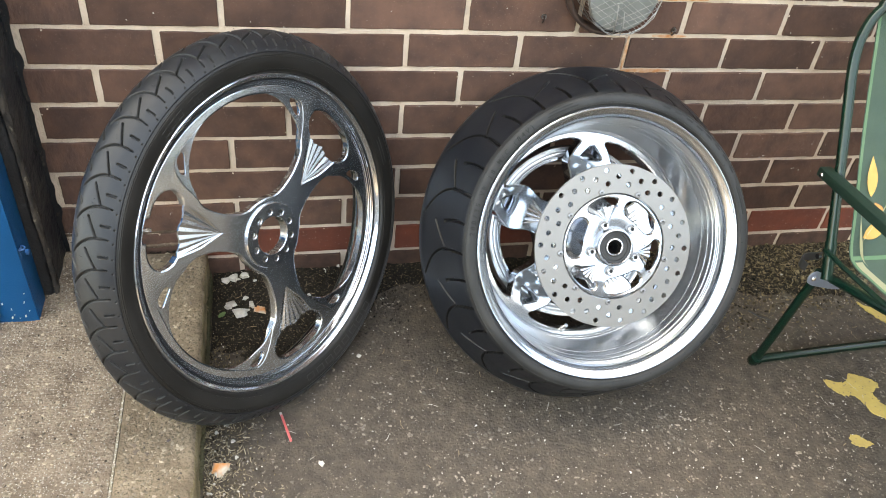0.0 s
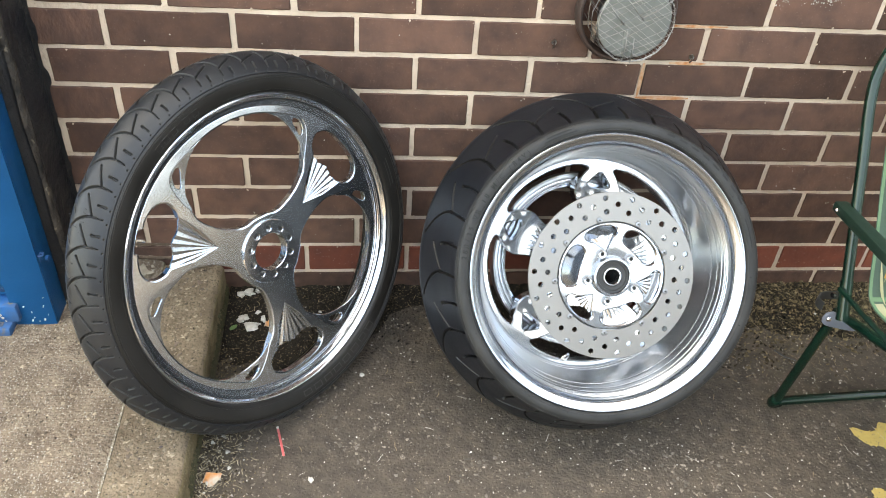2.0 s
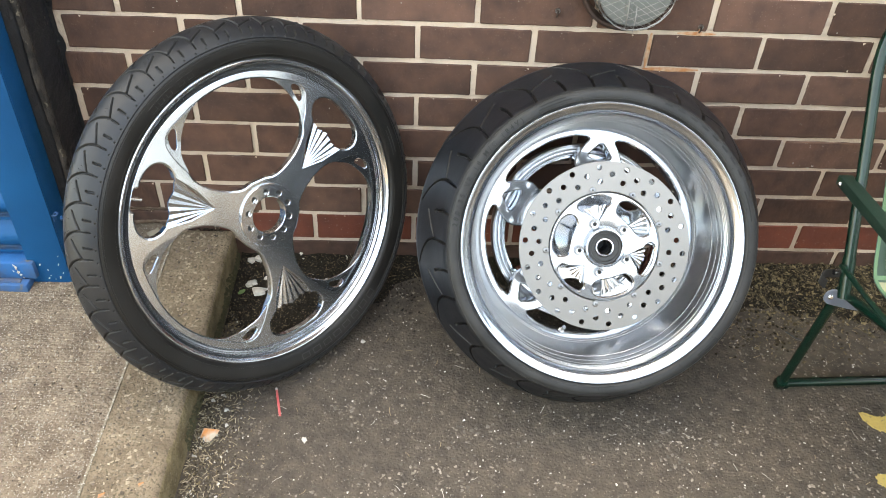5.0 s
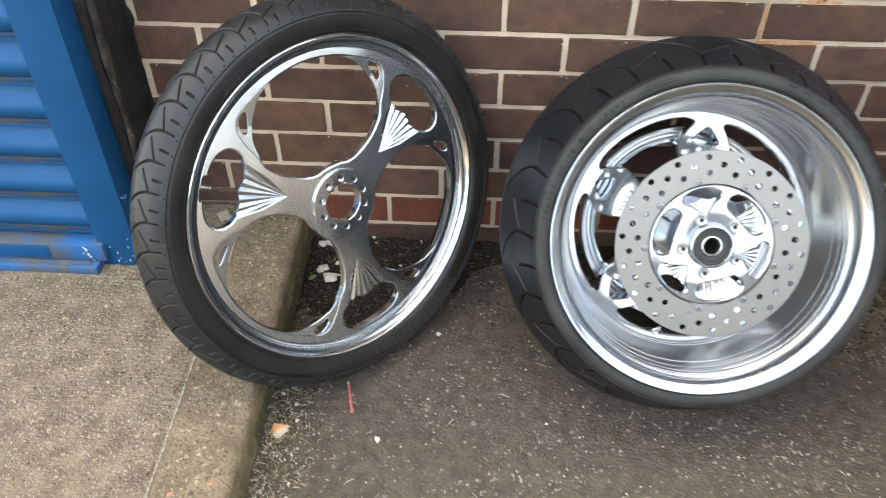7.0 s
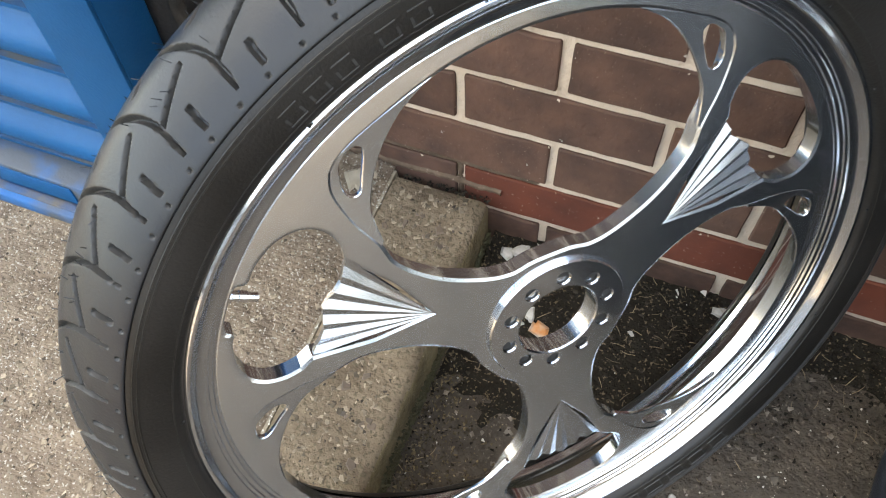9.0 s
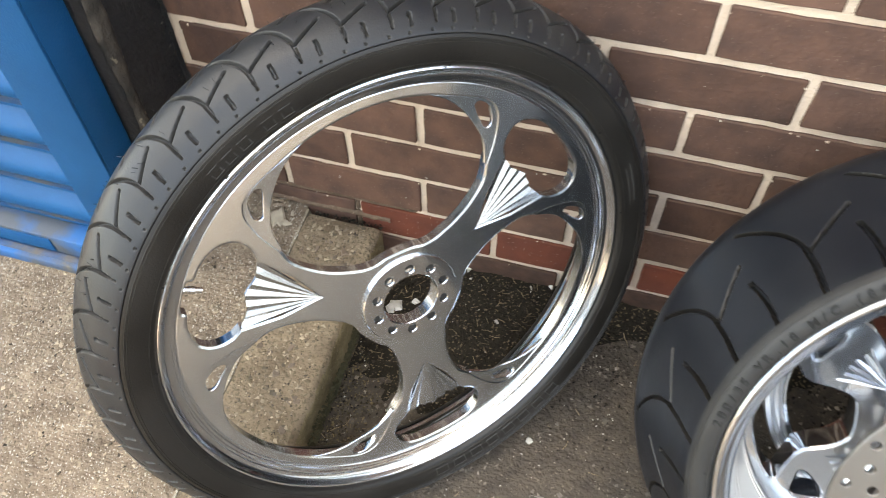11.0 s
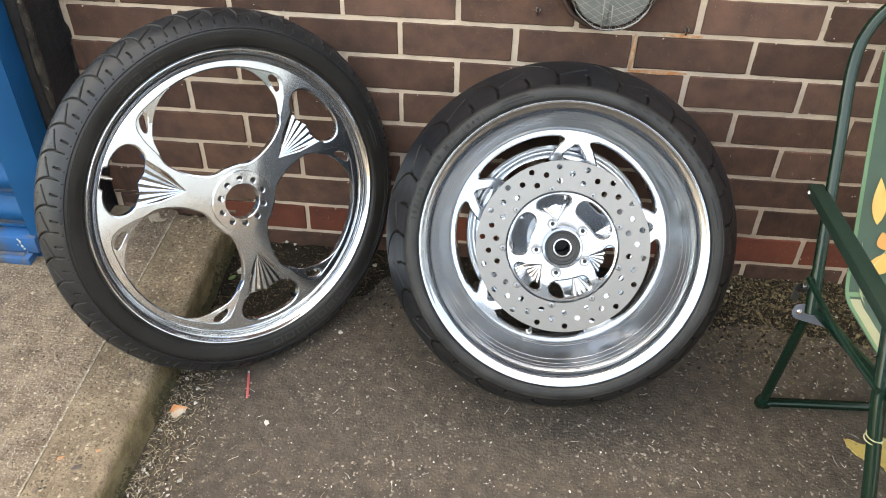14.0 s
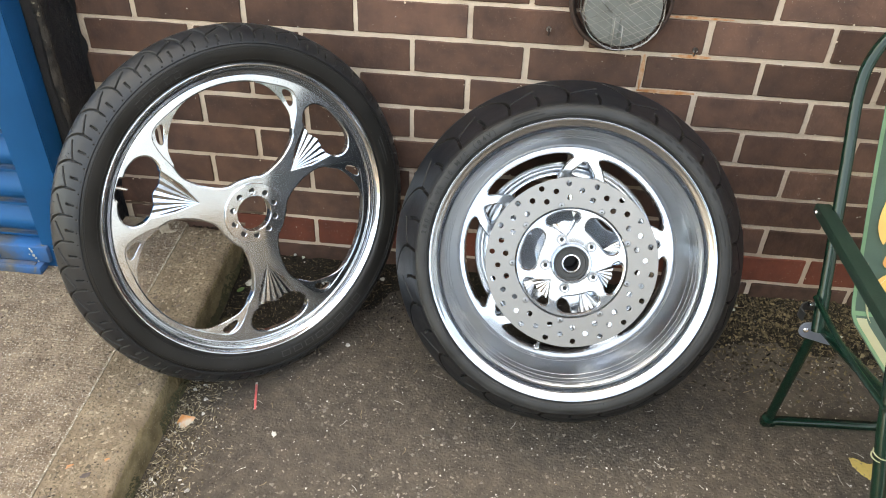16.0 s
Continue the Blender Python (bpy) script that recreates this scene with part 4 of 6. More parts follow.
# ---- rear wheel ----
rear_wheel = tagged(empty("rear_motorcycle_wheel", REAR), "polished deep-dish motorcycle wheel, wide black tyre, leaning on brick wall", "wheel")
R_MID = -0.137
tread_profile = [(0.2715, -0.004), (0.2765, -0.014), (0.2845, -0.034), (0.2960, -0.062), (0.3080, -0.088), (0.3185, -0.112), (0.3245, -0.128)]
r_tyre = part("tyre", tyre(mirror(tread_profile, R_MID), 0, 1700, 230, rear_groove, 0.0065, 17), M_BLACK_TREAD, rear_wheel, "wide black tyre with long curved grooves", sharp=50)
r_tyre.data.materials.append(M_SIDE)
side_profile = [(0.2450, -0.006), (0.2475, 0.0018), (0.2500, 0.0050), (0.2550, 0.0066), (0.2620, 0.0060), (0.2680, 0.0020), (0.2715, -0.004)]
side_line = [tuple(q) for q in smooth_line(side_profile, 4)]
part("sidewall", lathe(side_line, 220, False), M_GREY_SIDE, r_tyre, "dusty grey sidewall")
part("inner_sidewall", lathe([(r, 2 * R_MID - z) for r, z in side_line], 128, False), M_SIDE, r_tyre)
for r_rib, z_rib in ((0.2512, 0.0055), (0.2668, 0.0030)):
    part("moulded_rib", lathe([(r_rib - 0.0008, z_rib - 0.0003), (r_rib - 0.0003, z_rib + 0.0007), (r_rib + 0.0003, z_rib + 0.0007), (r_rib + 0.0008, z_rib - 0.0008)], 200, False), M_GREY_SIDE, r_tyre)

lip = [(0.2440, -0.014), (0.2468, -0.006), (0.2474, -0.001), (0.2466, 0.0026), (0.2446, 0.0040), (0.2424, 0.0037), (0.2404, 0.0024), (0.2392, 0.0010), (0.2366, -0.0003), (0.2335, -0.0024), (0.2306, -0.0052),
       (0.2284, -0.0084), (0.2272, -0.0112), (0.2268, -0.0130)]
STEPS = (1, 2, 3, 5, 8, 12, 26, 28)
for k in range(30):
    u = (k + 1) / 30
    r_at = 0.2264 - 0.0224 * (u ** 0.9)
    z_at = -0.0130 - 0.1360 * u
    lip += [(r_at + 0.0007, z_at + 0.0006), (r_at, z_at)] if k in STEPS else [(r_at, z_at)]
back = [(0.2035, -0.195), (0.2145, -0.238), (0.2372, 2 * R_MID + 0.0035), (0.2440, 2 * R_MID - 0.0034), (0.2472, 2 * R_MID + 0.001), (0.2440, 2 * R_MID + 0.014)]
barrel = part("rim", lathe(lip + back, 240), M_BARREL, rear_wheel, "deep stepped rim with fine turning marks")
barrel.data.materials.append(M_POLISH)
for q in barrel.data.polygons:
    if q.center.z > -0.0128 and q.center.xy.length < 0.2475:
        q.material_index = 1

WZ = -0.1470


def web_height(r):
    return np.interp(r, [0.0, 0.058, 0.110, 0.180, 0.2], [-0.010, -0.010, -0.0035, 0.0, 0.0])


window = [(0.1920, 0), (0.1925, 10), (0.1922, 19), (0.1905, 24.6), (0.1868, 27.6), (0.1822, 27.6), (0.1740, 25.0), (0.1580, 20.4), (0.1530, 19.0), (0.1400, 17.6), (0.1200, 18.2), (0.1020, 17.0), (0.0900, 11)]
window = window + [(r, -d) for r, d in window[::-1] if d > 0]
spoke_hole = [(0.1762, 0), (0.1750, 1.4), (0.1580, 7.2), (0.1535, 7.6), (0.1500, 5.8), (0.1480, 0)]
spoke_hole = spoke_hole + [(r, -d) for r, d in spoke_hole[-2:0:-1]]
web_holes = [circle(0.030, 40)]
for k in range(5):
    web_holes.append(on_spoke(window, 119.8 + 72 * k, 5))
    web_holes.append(on_spoke(spoke_hole, 155.8 + 72 * k, 3))
fill = np.concatenate([circle(r, int(r * 500)) for r in np.arange(0.036, 0.19, 0.008)])
web = part("spoke_web", plate(circle(0.2042, 160), web_holes, WZ, WZ - 0.040, 0.0026, web_height, fill), M_MIRROR, rear_wheel, "mirror-polished five-spoke centre", sharp=10)
for k in range(5):
    part("fluted_fan", fan(0.0720, 0.1220, 12.0, 5, WZ - 0.0020, 0.0024, 0.008, 0.0015), M_MIRROR, web, "fluted fan cut into the spoke", pose(0, 0, 0, 0, 0, 155.8 + 72 * k), sharp=15)
part("hub_barrel", lathe([(0.029, 0.004), (0.029, -0.25), (0.050, -0.25), (0.060, -0.165), (0.056, -0.148), (0.042, -0.125), (0.038, -0.09), (0.037, 0.002)], 64), M_POLISH, rear_wheel)
# drive pulley on the far side
pulley = part("pulley", lathe([(q * 1.2, w) for q, w in ((0.128, -0.205), (0.129, -0.201), (0.1305, -0.2012), (0.1315, -0.206), (0.134, -0.2075), (0.135, -0.203), (0.1365, -0.2032), (0.138, -0.208), (0.141, -0.2090), (0.142, -0.204), (0.1455, -0.203), (0.147, -0.207), (0.147, -0.242), (0.128, -0.242))], 160),
              M_BARREL, rear_wheel, "polished drive pulley on the far side")
pulley_holes = [circle(0.030, 32)]
for k in range(5):
    pulley_holes.append(on_spoke([(1.2 * q, 1.55 * w) for q, w in ((0.126, 0), (0.125, 13), (0.119, 18), (0.095, 18), (0.075, 15), (0.068, 6), (0.068, -6), (0.075, -15), (0.095, -18), (0.119, -18), (0.125, -13))], 119.8 + 72 * k, 4))
    c = polar(0.137, 155.8 + 72 * k)
    ax1, ax2 = polar(0.010, 155.8 + 72 * k), polar(0.010, 245.8 + 72 * k)
    pulley_holes.append(np.array([c + ax1, c + ax2, c - ax1, c - ax2]))
part("pulley_plate", plate(circle(0.156, 120), pulley_holes, -0.200, -0.220, 0.0012), M_FACE, pulley, sharp=12)
vx, vy = polar(0.1925, -101.0)
stem = [np.array((vx, vy, WZ - 0.002)) + np.array((0, 0, h)) + np.array((*polar(-0.6 * h, -101.5), 0)) for h in (0.0, 0.007, 0.0075, 0.013, 0.0135, 0.024)]
part("valve_stem", data(*tube(stem, [0.0056, 0.0056, 0.0038, 0.0038, 0.0043, 0.0036], 10)), M_STEEL, rear_wheel)

# brake disc with its carrier
disc_holes = [circle(0.0955, 90)]
for k in range(18):
    for r, d in ((0.1122, -2.6), (0.1358, -2.6), (0.1246, 7.6)):
        disc_holes.append(circle(0.0047, 14, *polar(r, d + 20 * k)))
disc = part("brake_disc", plate(circle(0.1461, 180), disc_holes, 0.0125, 0.0075, 0.0004), M_DISC, rear_wheel, "drilled brushed-steel brake disc", sharp=28)
BEANS, FANS = (166, 46, -74), (106, -14, -134)
bean = [(0.0878, 0), (0.0876, 12), (0.0862, 20), (0.0815, 26), (0.0735, 28.5), (0.0650, 28), (0.0595, 23), (0.0572, 13), (0.0565, 0), (0.0575, -13), (0.0600, -22), (0.0660, -27.5), (0.0745, -28.5), (0.0820, -25.5), (0.0864, -19), (0.0876, -11)]
car_holes = [circle(0.0290, 40)]
for a in BEANS:
    car_holes.append(on_spoke(bean, a, 4))
for a in FANS:
    car_holes.append(np.concatenate([[polar(0.0465, a), polar(0.0690, a + 15)], smooth_line([polar(r, a + d) for r, d in ((0.0715, 18), (0.0800, 21), (0.0870, 16), (0.0893, 0), (0.0870, -16), (0.0800, -21), (0.0715, -18))], 4),
                                     [polar(0.0690, a - 15)]]))
for k in range(5):
    car_holes.append(circle(0.0052, 12, *polar(0.0437, 45.5 + 72 * k)))
carrier = part("disc_carrier", plate(circle(0.0948, 110), car_holes, 0.0112, 0.0015, 0.0024, lambda r: 0.0014 * np.sin((r - 0.035) / 0.06 * math.pi), np.concatenate([circle(q, int(q * 700)) for q in np.arange(0.033, 0.094, 0.005)])), M_MIRROR, rear_wheel, "mirror-polished disc carrier", sharp=10)
for a in FANS:
    part("fluted_fan", fan(0.0462, 0.0725, 15.5, 5, 0.0108, 0.0012, 0.004, 0.0015, 0.0018), M_MIRROR, carrier, "", pose(0, 0, 0, 0, 0, a), sharp=15)
for k in range(9):
    x, y = polar(0.1000, 25.4 + 40 * k)
    b = part("rotor_button", lathe([(0.0001, 0.0152), (0.0016, 0.0152), (0.0018, 0.0140), (0.0024, 0.0140), (0.0026, 0.0154), (0.0044, 0.0150), (0.0052, 0.0140), (0.0054, 0.0120)], 16, False), M_GREY_STEEL, disc, m=pose(x, y, 0))
    # dark disc in place of the button's hole, its shade put into the colour
    part("pin", lathe([(0.0001, 0.0156), (0.0014, 0.0156), (0.0016, 0.0150)], 10, False), M_DARK, b)
for k in range(5):
    x, y = polar(0.0437, 45.5 + 72 * k)
    b = part("hub_bolt", lathe([(0.0001, 0.0125), (0.0034, 0.0125), (0.0036, 0.0185), (0.0064, 0.0188), (0.0070, 0.0180), (0.0071, 0.0105)], 18, False), M_STEEL, carrier, "socket-head bolt", pose(x, y, 0.0012))
    part("washer", lathe([(0.0072, 0.0132), (0.0092, 0.0132), (0.0094, 0.0108)], 18, False), M_GREY_STEEL, b)
    # shade inside the socket is put into the dark colour
    part("socket", lathe([(0.0036, 0.0186), (0.0034, 0.0150), (0.0001, 0.0149)], 6, False), M_DARK, b)
part("hub_boss", lathe([(0.0285, 0.010), (0.0290, 0.0205), (0.0300, 0.0215), (0.0330, 0.0212), (0.0345, 0.0190), (0.0350, 0.0108)], 60, False), M_POLISH, carrier)
bearing = part("bearing", lathe([(0.0165, 0.014), (0.0170, 0.0155), (0.0195, 0.0150), (0.0215, 0.0158), (0.0240, 0.0156), (0.0250, 0.0178), (0.0284, 0.0180), (0.0288, 0.012)], 60, False), M_DARK, rear_wheel, "dark sealed wheel bearing")
part("inner_race", lathe([(0.0125, -0.02), (0.0128, 0.0170), (0.0135, 0.0178), (0.0155, 0.0176), (0.0165, 0.0150)], 40, False), M_STEEL, bearing)
part("bore", lathe([(0.0127, 0.010), (0.0127, -0.05), (0.0001, -0.05)], 32, False), M_DARK, bearing)


def letters(text, radius, deg, step, size, z, parent, name, label, material):
    """Text on a circle, read clockwise."""
    out = []
    for k, ch in enumerate(text):
        if ch == " ":
            continue
        cu = bpy.data.curves.new("letter", "FONT")
        cu.body, cu.size, cu.extrude, cu.align_x = ch, size, 0.0006, "CENTER"
        cu.offset = 0.00035
        ob = new("letter", cu)
        me = bpy.data.meshes.new_from_object(ob.evaluated_get(bpy.context.evaluated_depsgraph_get()))
        d = deg - step * k
        m = Matrix.Translation((*polar(radius, d), z)) @ Matrix.Rotation(radians(d - 90), 4, "Z")
        me.transform(m)
        out.append(([tuple(v.co) for v in me.vertices], [tuple(q.vertices) for q in me.polygons]))
        bpy.data.objects.remove(ob)
        bpy.data.curves.remove(cu)
        bpy.data.meshes.remove(me)
    return part(name, join(out), material, parent, label, sharp=None)


letters("280/35 VR 18 M/C (84V)", 0.2545, 174, 2.28, 0.0118, 0.0067, r_tyre, "size_marking", "moulded tyre size 280/35 VR 18 M/C (84V)", M_MARK_DARK)
for k in range(8):
    part("moulded_bar", arc_bars(0.2555, 0.2630, [(67.4 - 5.4 * k, 70.6 - 5.4 * k)], 0.0062, 0.0003), M_MARK_DARK, r_tyre)
part("small_print_bar", arc_bars(0.2560, 0.2585, [(106, 119)], 0.0066, 0.0004), M_MARK_DARK, r_tyre)
part("small_print_bar", arc_bars(0.2605, 0.2630, [(108, 118)], 0.0060, 0.0004), M_MARK_DARK, r_tyre)
part("small_print_bar", arc_bars(0.2565, 0.2590, [(12, 24)], 0.0066, 0.0004), M_MARK_DARK, r_tyre)
part("small_print_bar", arc_bars(0.2570, 0.2630, [(-46, -36)], 0.0064, 0.0004), M_MARK_DARK, r_tyre)
part("balance_ticks", arc_bars(0.2520, 0.2560, [(k * 17.0, k * 17.0 + 0.35) for k in range(21)], 0.0064, 0.0005), M_MARK_DARK, r_tyre)["kind"] = "stuff"

# ---- flue on the wall ----
FLUE_X, FLUE_Z = 0.386, 0.690
flue = tagged(empty("wall_flue", pose(FLUE_X, 0, FLUE_Z, 90, 0, 0) @ Matrix.Diagonal((1, 1, 0.78, 1))), "round wall flue with brown collar, grey cap and bent wire guard", "flue")
part("collar", lathe([(0.086, -0.02), (0.094, 0.0), (0.0945, 0.028), (0.0905, 0.034), (0.087, 0.034), (0.084, 0.028), (0.082, -0.02)], 72), M_CLAY, flue, "brown ribbed collar")
part("duct", lathe([(0.0001, 0.018), (0.055, 0.018), (0.056, 0.08), (0.052, 0.082), (0.0001, 0.082)], 48, False), M_DARK, flue, "dark duct")
part("cap", lathe([(0.0001, 0.0915), (0.058, 0.0915), (0.0655, 0.0905), (0.0675, 0.0880), (0.0675, 0.078), (0.064, 0.076), (0.0001, 0.076)], 72, False), M_CAP, flue, "pale grey round cap")
part("pressed_rib", box(-0.017, -0.003, -0.062, -0.012, 0.0905, 0.0945, 0.0015), M_CAP, flue)
wires = []
GR, GZ = 0.0715, 0.104
rng = random.Random(4)
for ang, count in ((-34, 13), (28, 11)):
    ca, sa = math.cos(radians(ang)), math.sin(radians(ang))
    for k in range(count):
        o = -GR * 0.95 + 1.9 * GR * k / (count - 1) + rng.uniform(-0.0035, 0.0035)
        ca, sa = math.cos(radians(ang + rng.uniform(-5, 5))), math.sin(radians(ang + rng.uniform(-5, 5)))
        half = math.sqrt(max(GR * GR - o * o, 0.0001))
        pts = [(-half * 1.02, 0.012), (-half * 1.04, 0.055), (-half, 0.09)] + [(half * t, GZ + 0.003 * (1 - t * t) + rng.uniform(-0.0012, 0.0012)) for t in (-0.93, -0.5, 0, 0.5, 0.93)]
        pts += [(half, 0.09), (half * 1.04, 0.055), (half * 1.02, 0.012)]
        wires.append(tube(smooth_line([(s * ca - o * sa, s * sa + o * ca, z) for s, z in pts], 3), 0.00045, 4, False))
for r, z in ((GR, 0.095), (GR * 1.03, 0.06), (GR * 1.03, 0.03), (GR * 0.985, 0.101)):
    a = np.linspace(0, 2 * math.pi, 49)
    wires.append(tube([(r * math.cos(t) + rng.uniform(-0.0015, 0.0015), r * math.sin(t) + rng.uniform(-0.0015, 0.0015), z + rng.uniform(-0.002, 0.002)) for t in a], 0.0007, 4, False))
for x0, y0, x1, y1 in ((-0.035, 0.055, 0.012, 0.008), (-0.052, 0.030, -0.022, -0.002), (0.006, 0.012, 0.058, 0.046), (-0.0135, -0.070, -0.0135, -0.012), (0.002, -0.071, 0.002, -0.026)):
    wires.append(tube(smooth_line([(x0, y0, 0.104), ((x0 + x1) / 2, (y0 + y1) / 2, 0.109), (x1, y1, 0.101)], 4), 0.0011, 5, False))
part("wire_guard", join(wires), M_WIRE, flue, "bent galvanised wire mesh", sharp=None)["kind"] = "stuff"
plug = tagged(empty("wall_plug", pose(0.5415, -0.001, 0.600)), "rusty screw plug in the brick wall", "wall plug", group="wall plugs")
part("ring", lathe([(0.0022, 0.0005), (0.0024, 0.004), (0.0046, 0.0045), (0.0052, 0.0005)], 14), M_WIRE, plug, m=pose(0, 0, 0, 90))
part("screw", data(*tube([(0, 0, -0.012), (0.0005, -0.004, -0.006), (0, -0.006, 0.001)], 0.0018, 6)), M_CLAY, plug)
copy_thing(plug, pose(0.262, -0.001, 0.622))

# ---- folding garden chair ----
CX = 0.726
chair = tagged(empty("folding_garden_chair", pose(CX, -0.36, -0.018)), "dark green folding garden chair with leaf-print canvas by the wall", "chair")


def cpart(name, path, radius, material=M_GREEN, label="", n=12, parent=None):
    p = np.array(path, float) - np.array([CX, -0.36, -0.018])
    return part(name, data(*tube(p, radius, n)), material, parent or chair, label, sharp=50)


W = 0.50
back_dir = np.array([0.0, 0.158, 0.327]) / np.linalg.norm([0.0, 0.158, 0.327])
low = np.array([CX, -0.452, 0.338])
JX, JZ = 0.743, 0.306
HX, HY, HZ = 0.722, -0.440, 0.303
rise = [low + back_dir * s for s in (-0.02, 0.1, 0.25, 0.36)]
hoop_top = low + back_dir * 0.47
hoop = [tuple(q) for q in rise] + [tuple(low + back_dir * 0.415 + np.array([0.012, 0, 0])), tuple(low + back_dir * 0.455 + np.array([0.042, 0, 0])), tuple(hoop_top + np.array([0.09, 0, 0]))]
hoop += [(2 * CX + W - x, y, z) for x, y, z in hoop[::-1]]
cpart("back_frame", smooth_line(hoop, 6), 0.0092, label="bent green tube of the backrest")
for side in (0, 1):
    def X(x):
        return x if not side else 2 * CX + W - x
    cpart("collar", [(X(CX), *(low + back_dir * -0.02)[1:]), (X(CX), *(low + back_dir * 0.05)[1:])], 0.0105)
    cpart("seat_rail", [(X(JX), -0.425, JZ), (X(JX - 0.006), -0.70, 0.398), (X(JX - 0.006), -0.86, 0.41)], 0.0088)
    cpart("brace", smooth_line([(X(CX - 0.012), -0.437, 0.371), (X(CX - 0.014), -0.58, 0.385), (X(CX - 0.006), -0.70, 0.40)], 4), 0.0045)
    cpart("front_leg", smooth_line([(X(CX), -0.64, 0.49), (X(CX), -0.70, 0.38), (X(CX + 0.01), -0.76, 0.26), (X(CX + 0.03), -0.90, -0.034)], 4), 0.0095)
    cpart("rear_leg", smooth_line([(X(JX), -0.424, JZ), (X(0.750), -0.395, 0.15), (X(0.758), -0.366, 0.0)], 4), 0.0088)
    lobe = [(-0.015, 0.003), (-0.010, 0.012), (0.0, 0.015), (0.010, 0.012), (0.022, 0.001), (0.036, -0.012), (0.058, -0.020), (0.060, -0.025), (0.040, -0.0235), (0.016, -0.018), (-0.004, -0.013), (-0.013, -0.007)]
    lobe = smooth_line([(q, w) for q, w in (lobe if not side else [(-q, w) for q, w in lobe[::-1]])], 4, True)
    hinge = part("hinge_plate", plate(lobe, [], 0.002, -0.002, 0.0008), M_CLIP, chair, "blue-grey hinge plate", pose(X(HX) - CX, HY + 0.36, HZ + 0.018, 78, 0, 0), sharp=30)
    for q, w in ((-0.005, 0.002), (0.026, 0.006)):
        part("rivet", lathe([(0.0001, 0.0065), (0.003, 0.0062), (0.0048, 0.0042), (0.005, 0.002)], 12, False), M_STEEL, hinge, m=pose(q if not side else -q, w, 0))
    strap = smooth_line([(X(HX + 0.000), HY + 0.030, HZ + 0.002), (X(HX - 0.004), HY + 0.046, HZ + 0.004), (X(HX + 0.010), HY + 0.058, HZ + 0.006), (X(HX + 0.045), HY + 0.056, HZ + 0.008)], 4)
    band = np.stack([strap + np.array([0, 0, h]) for h in (-0.009, 0.009)]) - np.array([CX, -0.36, -0.018])
    band_bm = bmesh.new()
    band_bm.from_mesh(grid_mesh(band))
    bmesh.ops.solidify(band_bm, geom=band_bm.faces[:], thickness=0.002)
    part("strap", band_bm, M_DARK, chair, "dark webbing strap", sharp=50)
    cpart("hinge_pivot", [(X(CX - 0.016), -0.432, 0.352), (X(CX - 0.010), -0.432, 0.352)], 0.005, M_STEEL)
    arm_bm = box(-0.0125, 0.0125, -0.60, 0.0, -0.009, 0.009, 0.003)
    arm = part("armrest", arm_bm, M_GREEN_FLAT, chair, "flat green armrest", pose(X(0.7095) - CX, -0.355 + 0.36, 0.489 + 0.018, -2, 0, 0))
    part("rivet", lathe([(0.0001, 0.0035), (0.003, 0.003), (0.0045, 0.0005)], 12, False), M_STEEL, arm, m=pose(-0.0128, -0.014, -0.001, 0, -90, 0))
    foot = [(X(0.756), -0.370, 0.012), (X(0.757), -0.362, -0.006), (X(0.772), -0.358, -0.008)]
    cpart("foot", smooth_line(foot, 3), 0.0122)
knot = [(CX + 0.003 + 0.0112 * math.cos(q), -0.7215 + 0.0112 * math.sin(q), 0.337 + 0.004 * math.sin(q * 0.5)) for q in np.linspace(0, 12.2, 40)]
knot += [(CX + 0.020, -0.726, 0.345), (CX + 0.032, -0.72, 0.358), (CX + 0.036, -0.715, 0.372)]
cpart("string", knot, 0.0009, M_CREAM, "white string tied round the leg", 5)
bar = [(0.762, -0.360, -0.008), (0.785, -0.356, -0.008), (1.0, -0.345, -0.008), (2 * CX + W - 0.762, -0.338, -0.008)]
cpart("base_bar", smooth_line(bar, 4), 0.0096)
cpart("front_bar", [(0.755, -0.905, -0.030), (2 * CX + W - 0.755, -0.905, -0.030)], 0.0105)
# canvas: seat and back in one sling
bx0, bx1 = 0.776, 2 * CX + W - 0.776
sling = np.array([(-0.90, 0.395), (-0.75, 0.372), (-0.60, 0.356), (-0.50, 0.347), (-0.455, 0.345), (-0.430, 0.362), (-0.395, 0.43), (-0.330, 0.555), (-0.262, 0.70), (-0.232, 0.765)])
sl = smooth_line(sling, 6)
xs = np.linspace(bx0, bx1, 14)
cloth = np.zeros((len(xs), len(sl), 3))
for i, x in enumerate(xs):
    sag = 0.012 * math.sin(math.pi * i / (len(xs) - 1))
    for j, (y, z) in enumerate(sl):
        cloth[i, j] = (x - CX, y + 0.36 + 0.5 * sag, z + 0.018 - 0.6 * sag)
me = grid_mesh(cloth)
bm = bmesh.new()
bm.from_mesh(me)
bmesh.ops.solidify(bm, geom=bm.faces[:], thickness=0.0016)
canvas = part("canvas_sling", bm, M_CLOTH, chair, "grey-green canvas printed with yellow leaves", sharp=50)


def strip_on(x0, x1, j0, j1, rise, material, name):
    rows = []
    for x in np.linspace(x0, x1, 5):
        row = []
        for j in range(j0, j1):
            t = sl[min(j + 1, len(sl) - 1)] - sl[max(j - 1, 0)]
            t /= np.linalg.norm(t)
            i = (x - bx0) / (bx1 - bx0)
            sag = 0.012 * math.sin(math.pi * min(max(i, 0), 1))
            y, z = sl[j][0] + 0.5 * sag - t[1] * rise, sl[j][1] - 0.6 * sag + t[0] * rise
            row.append((x - CX, y + 0.36, z + 0.018))
        rows.append(row)
    return part(name, grid_mesh(np.array(rows)), material, canvas, sharp=None)


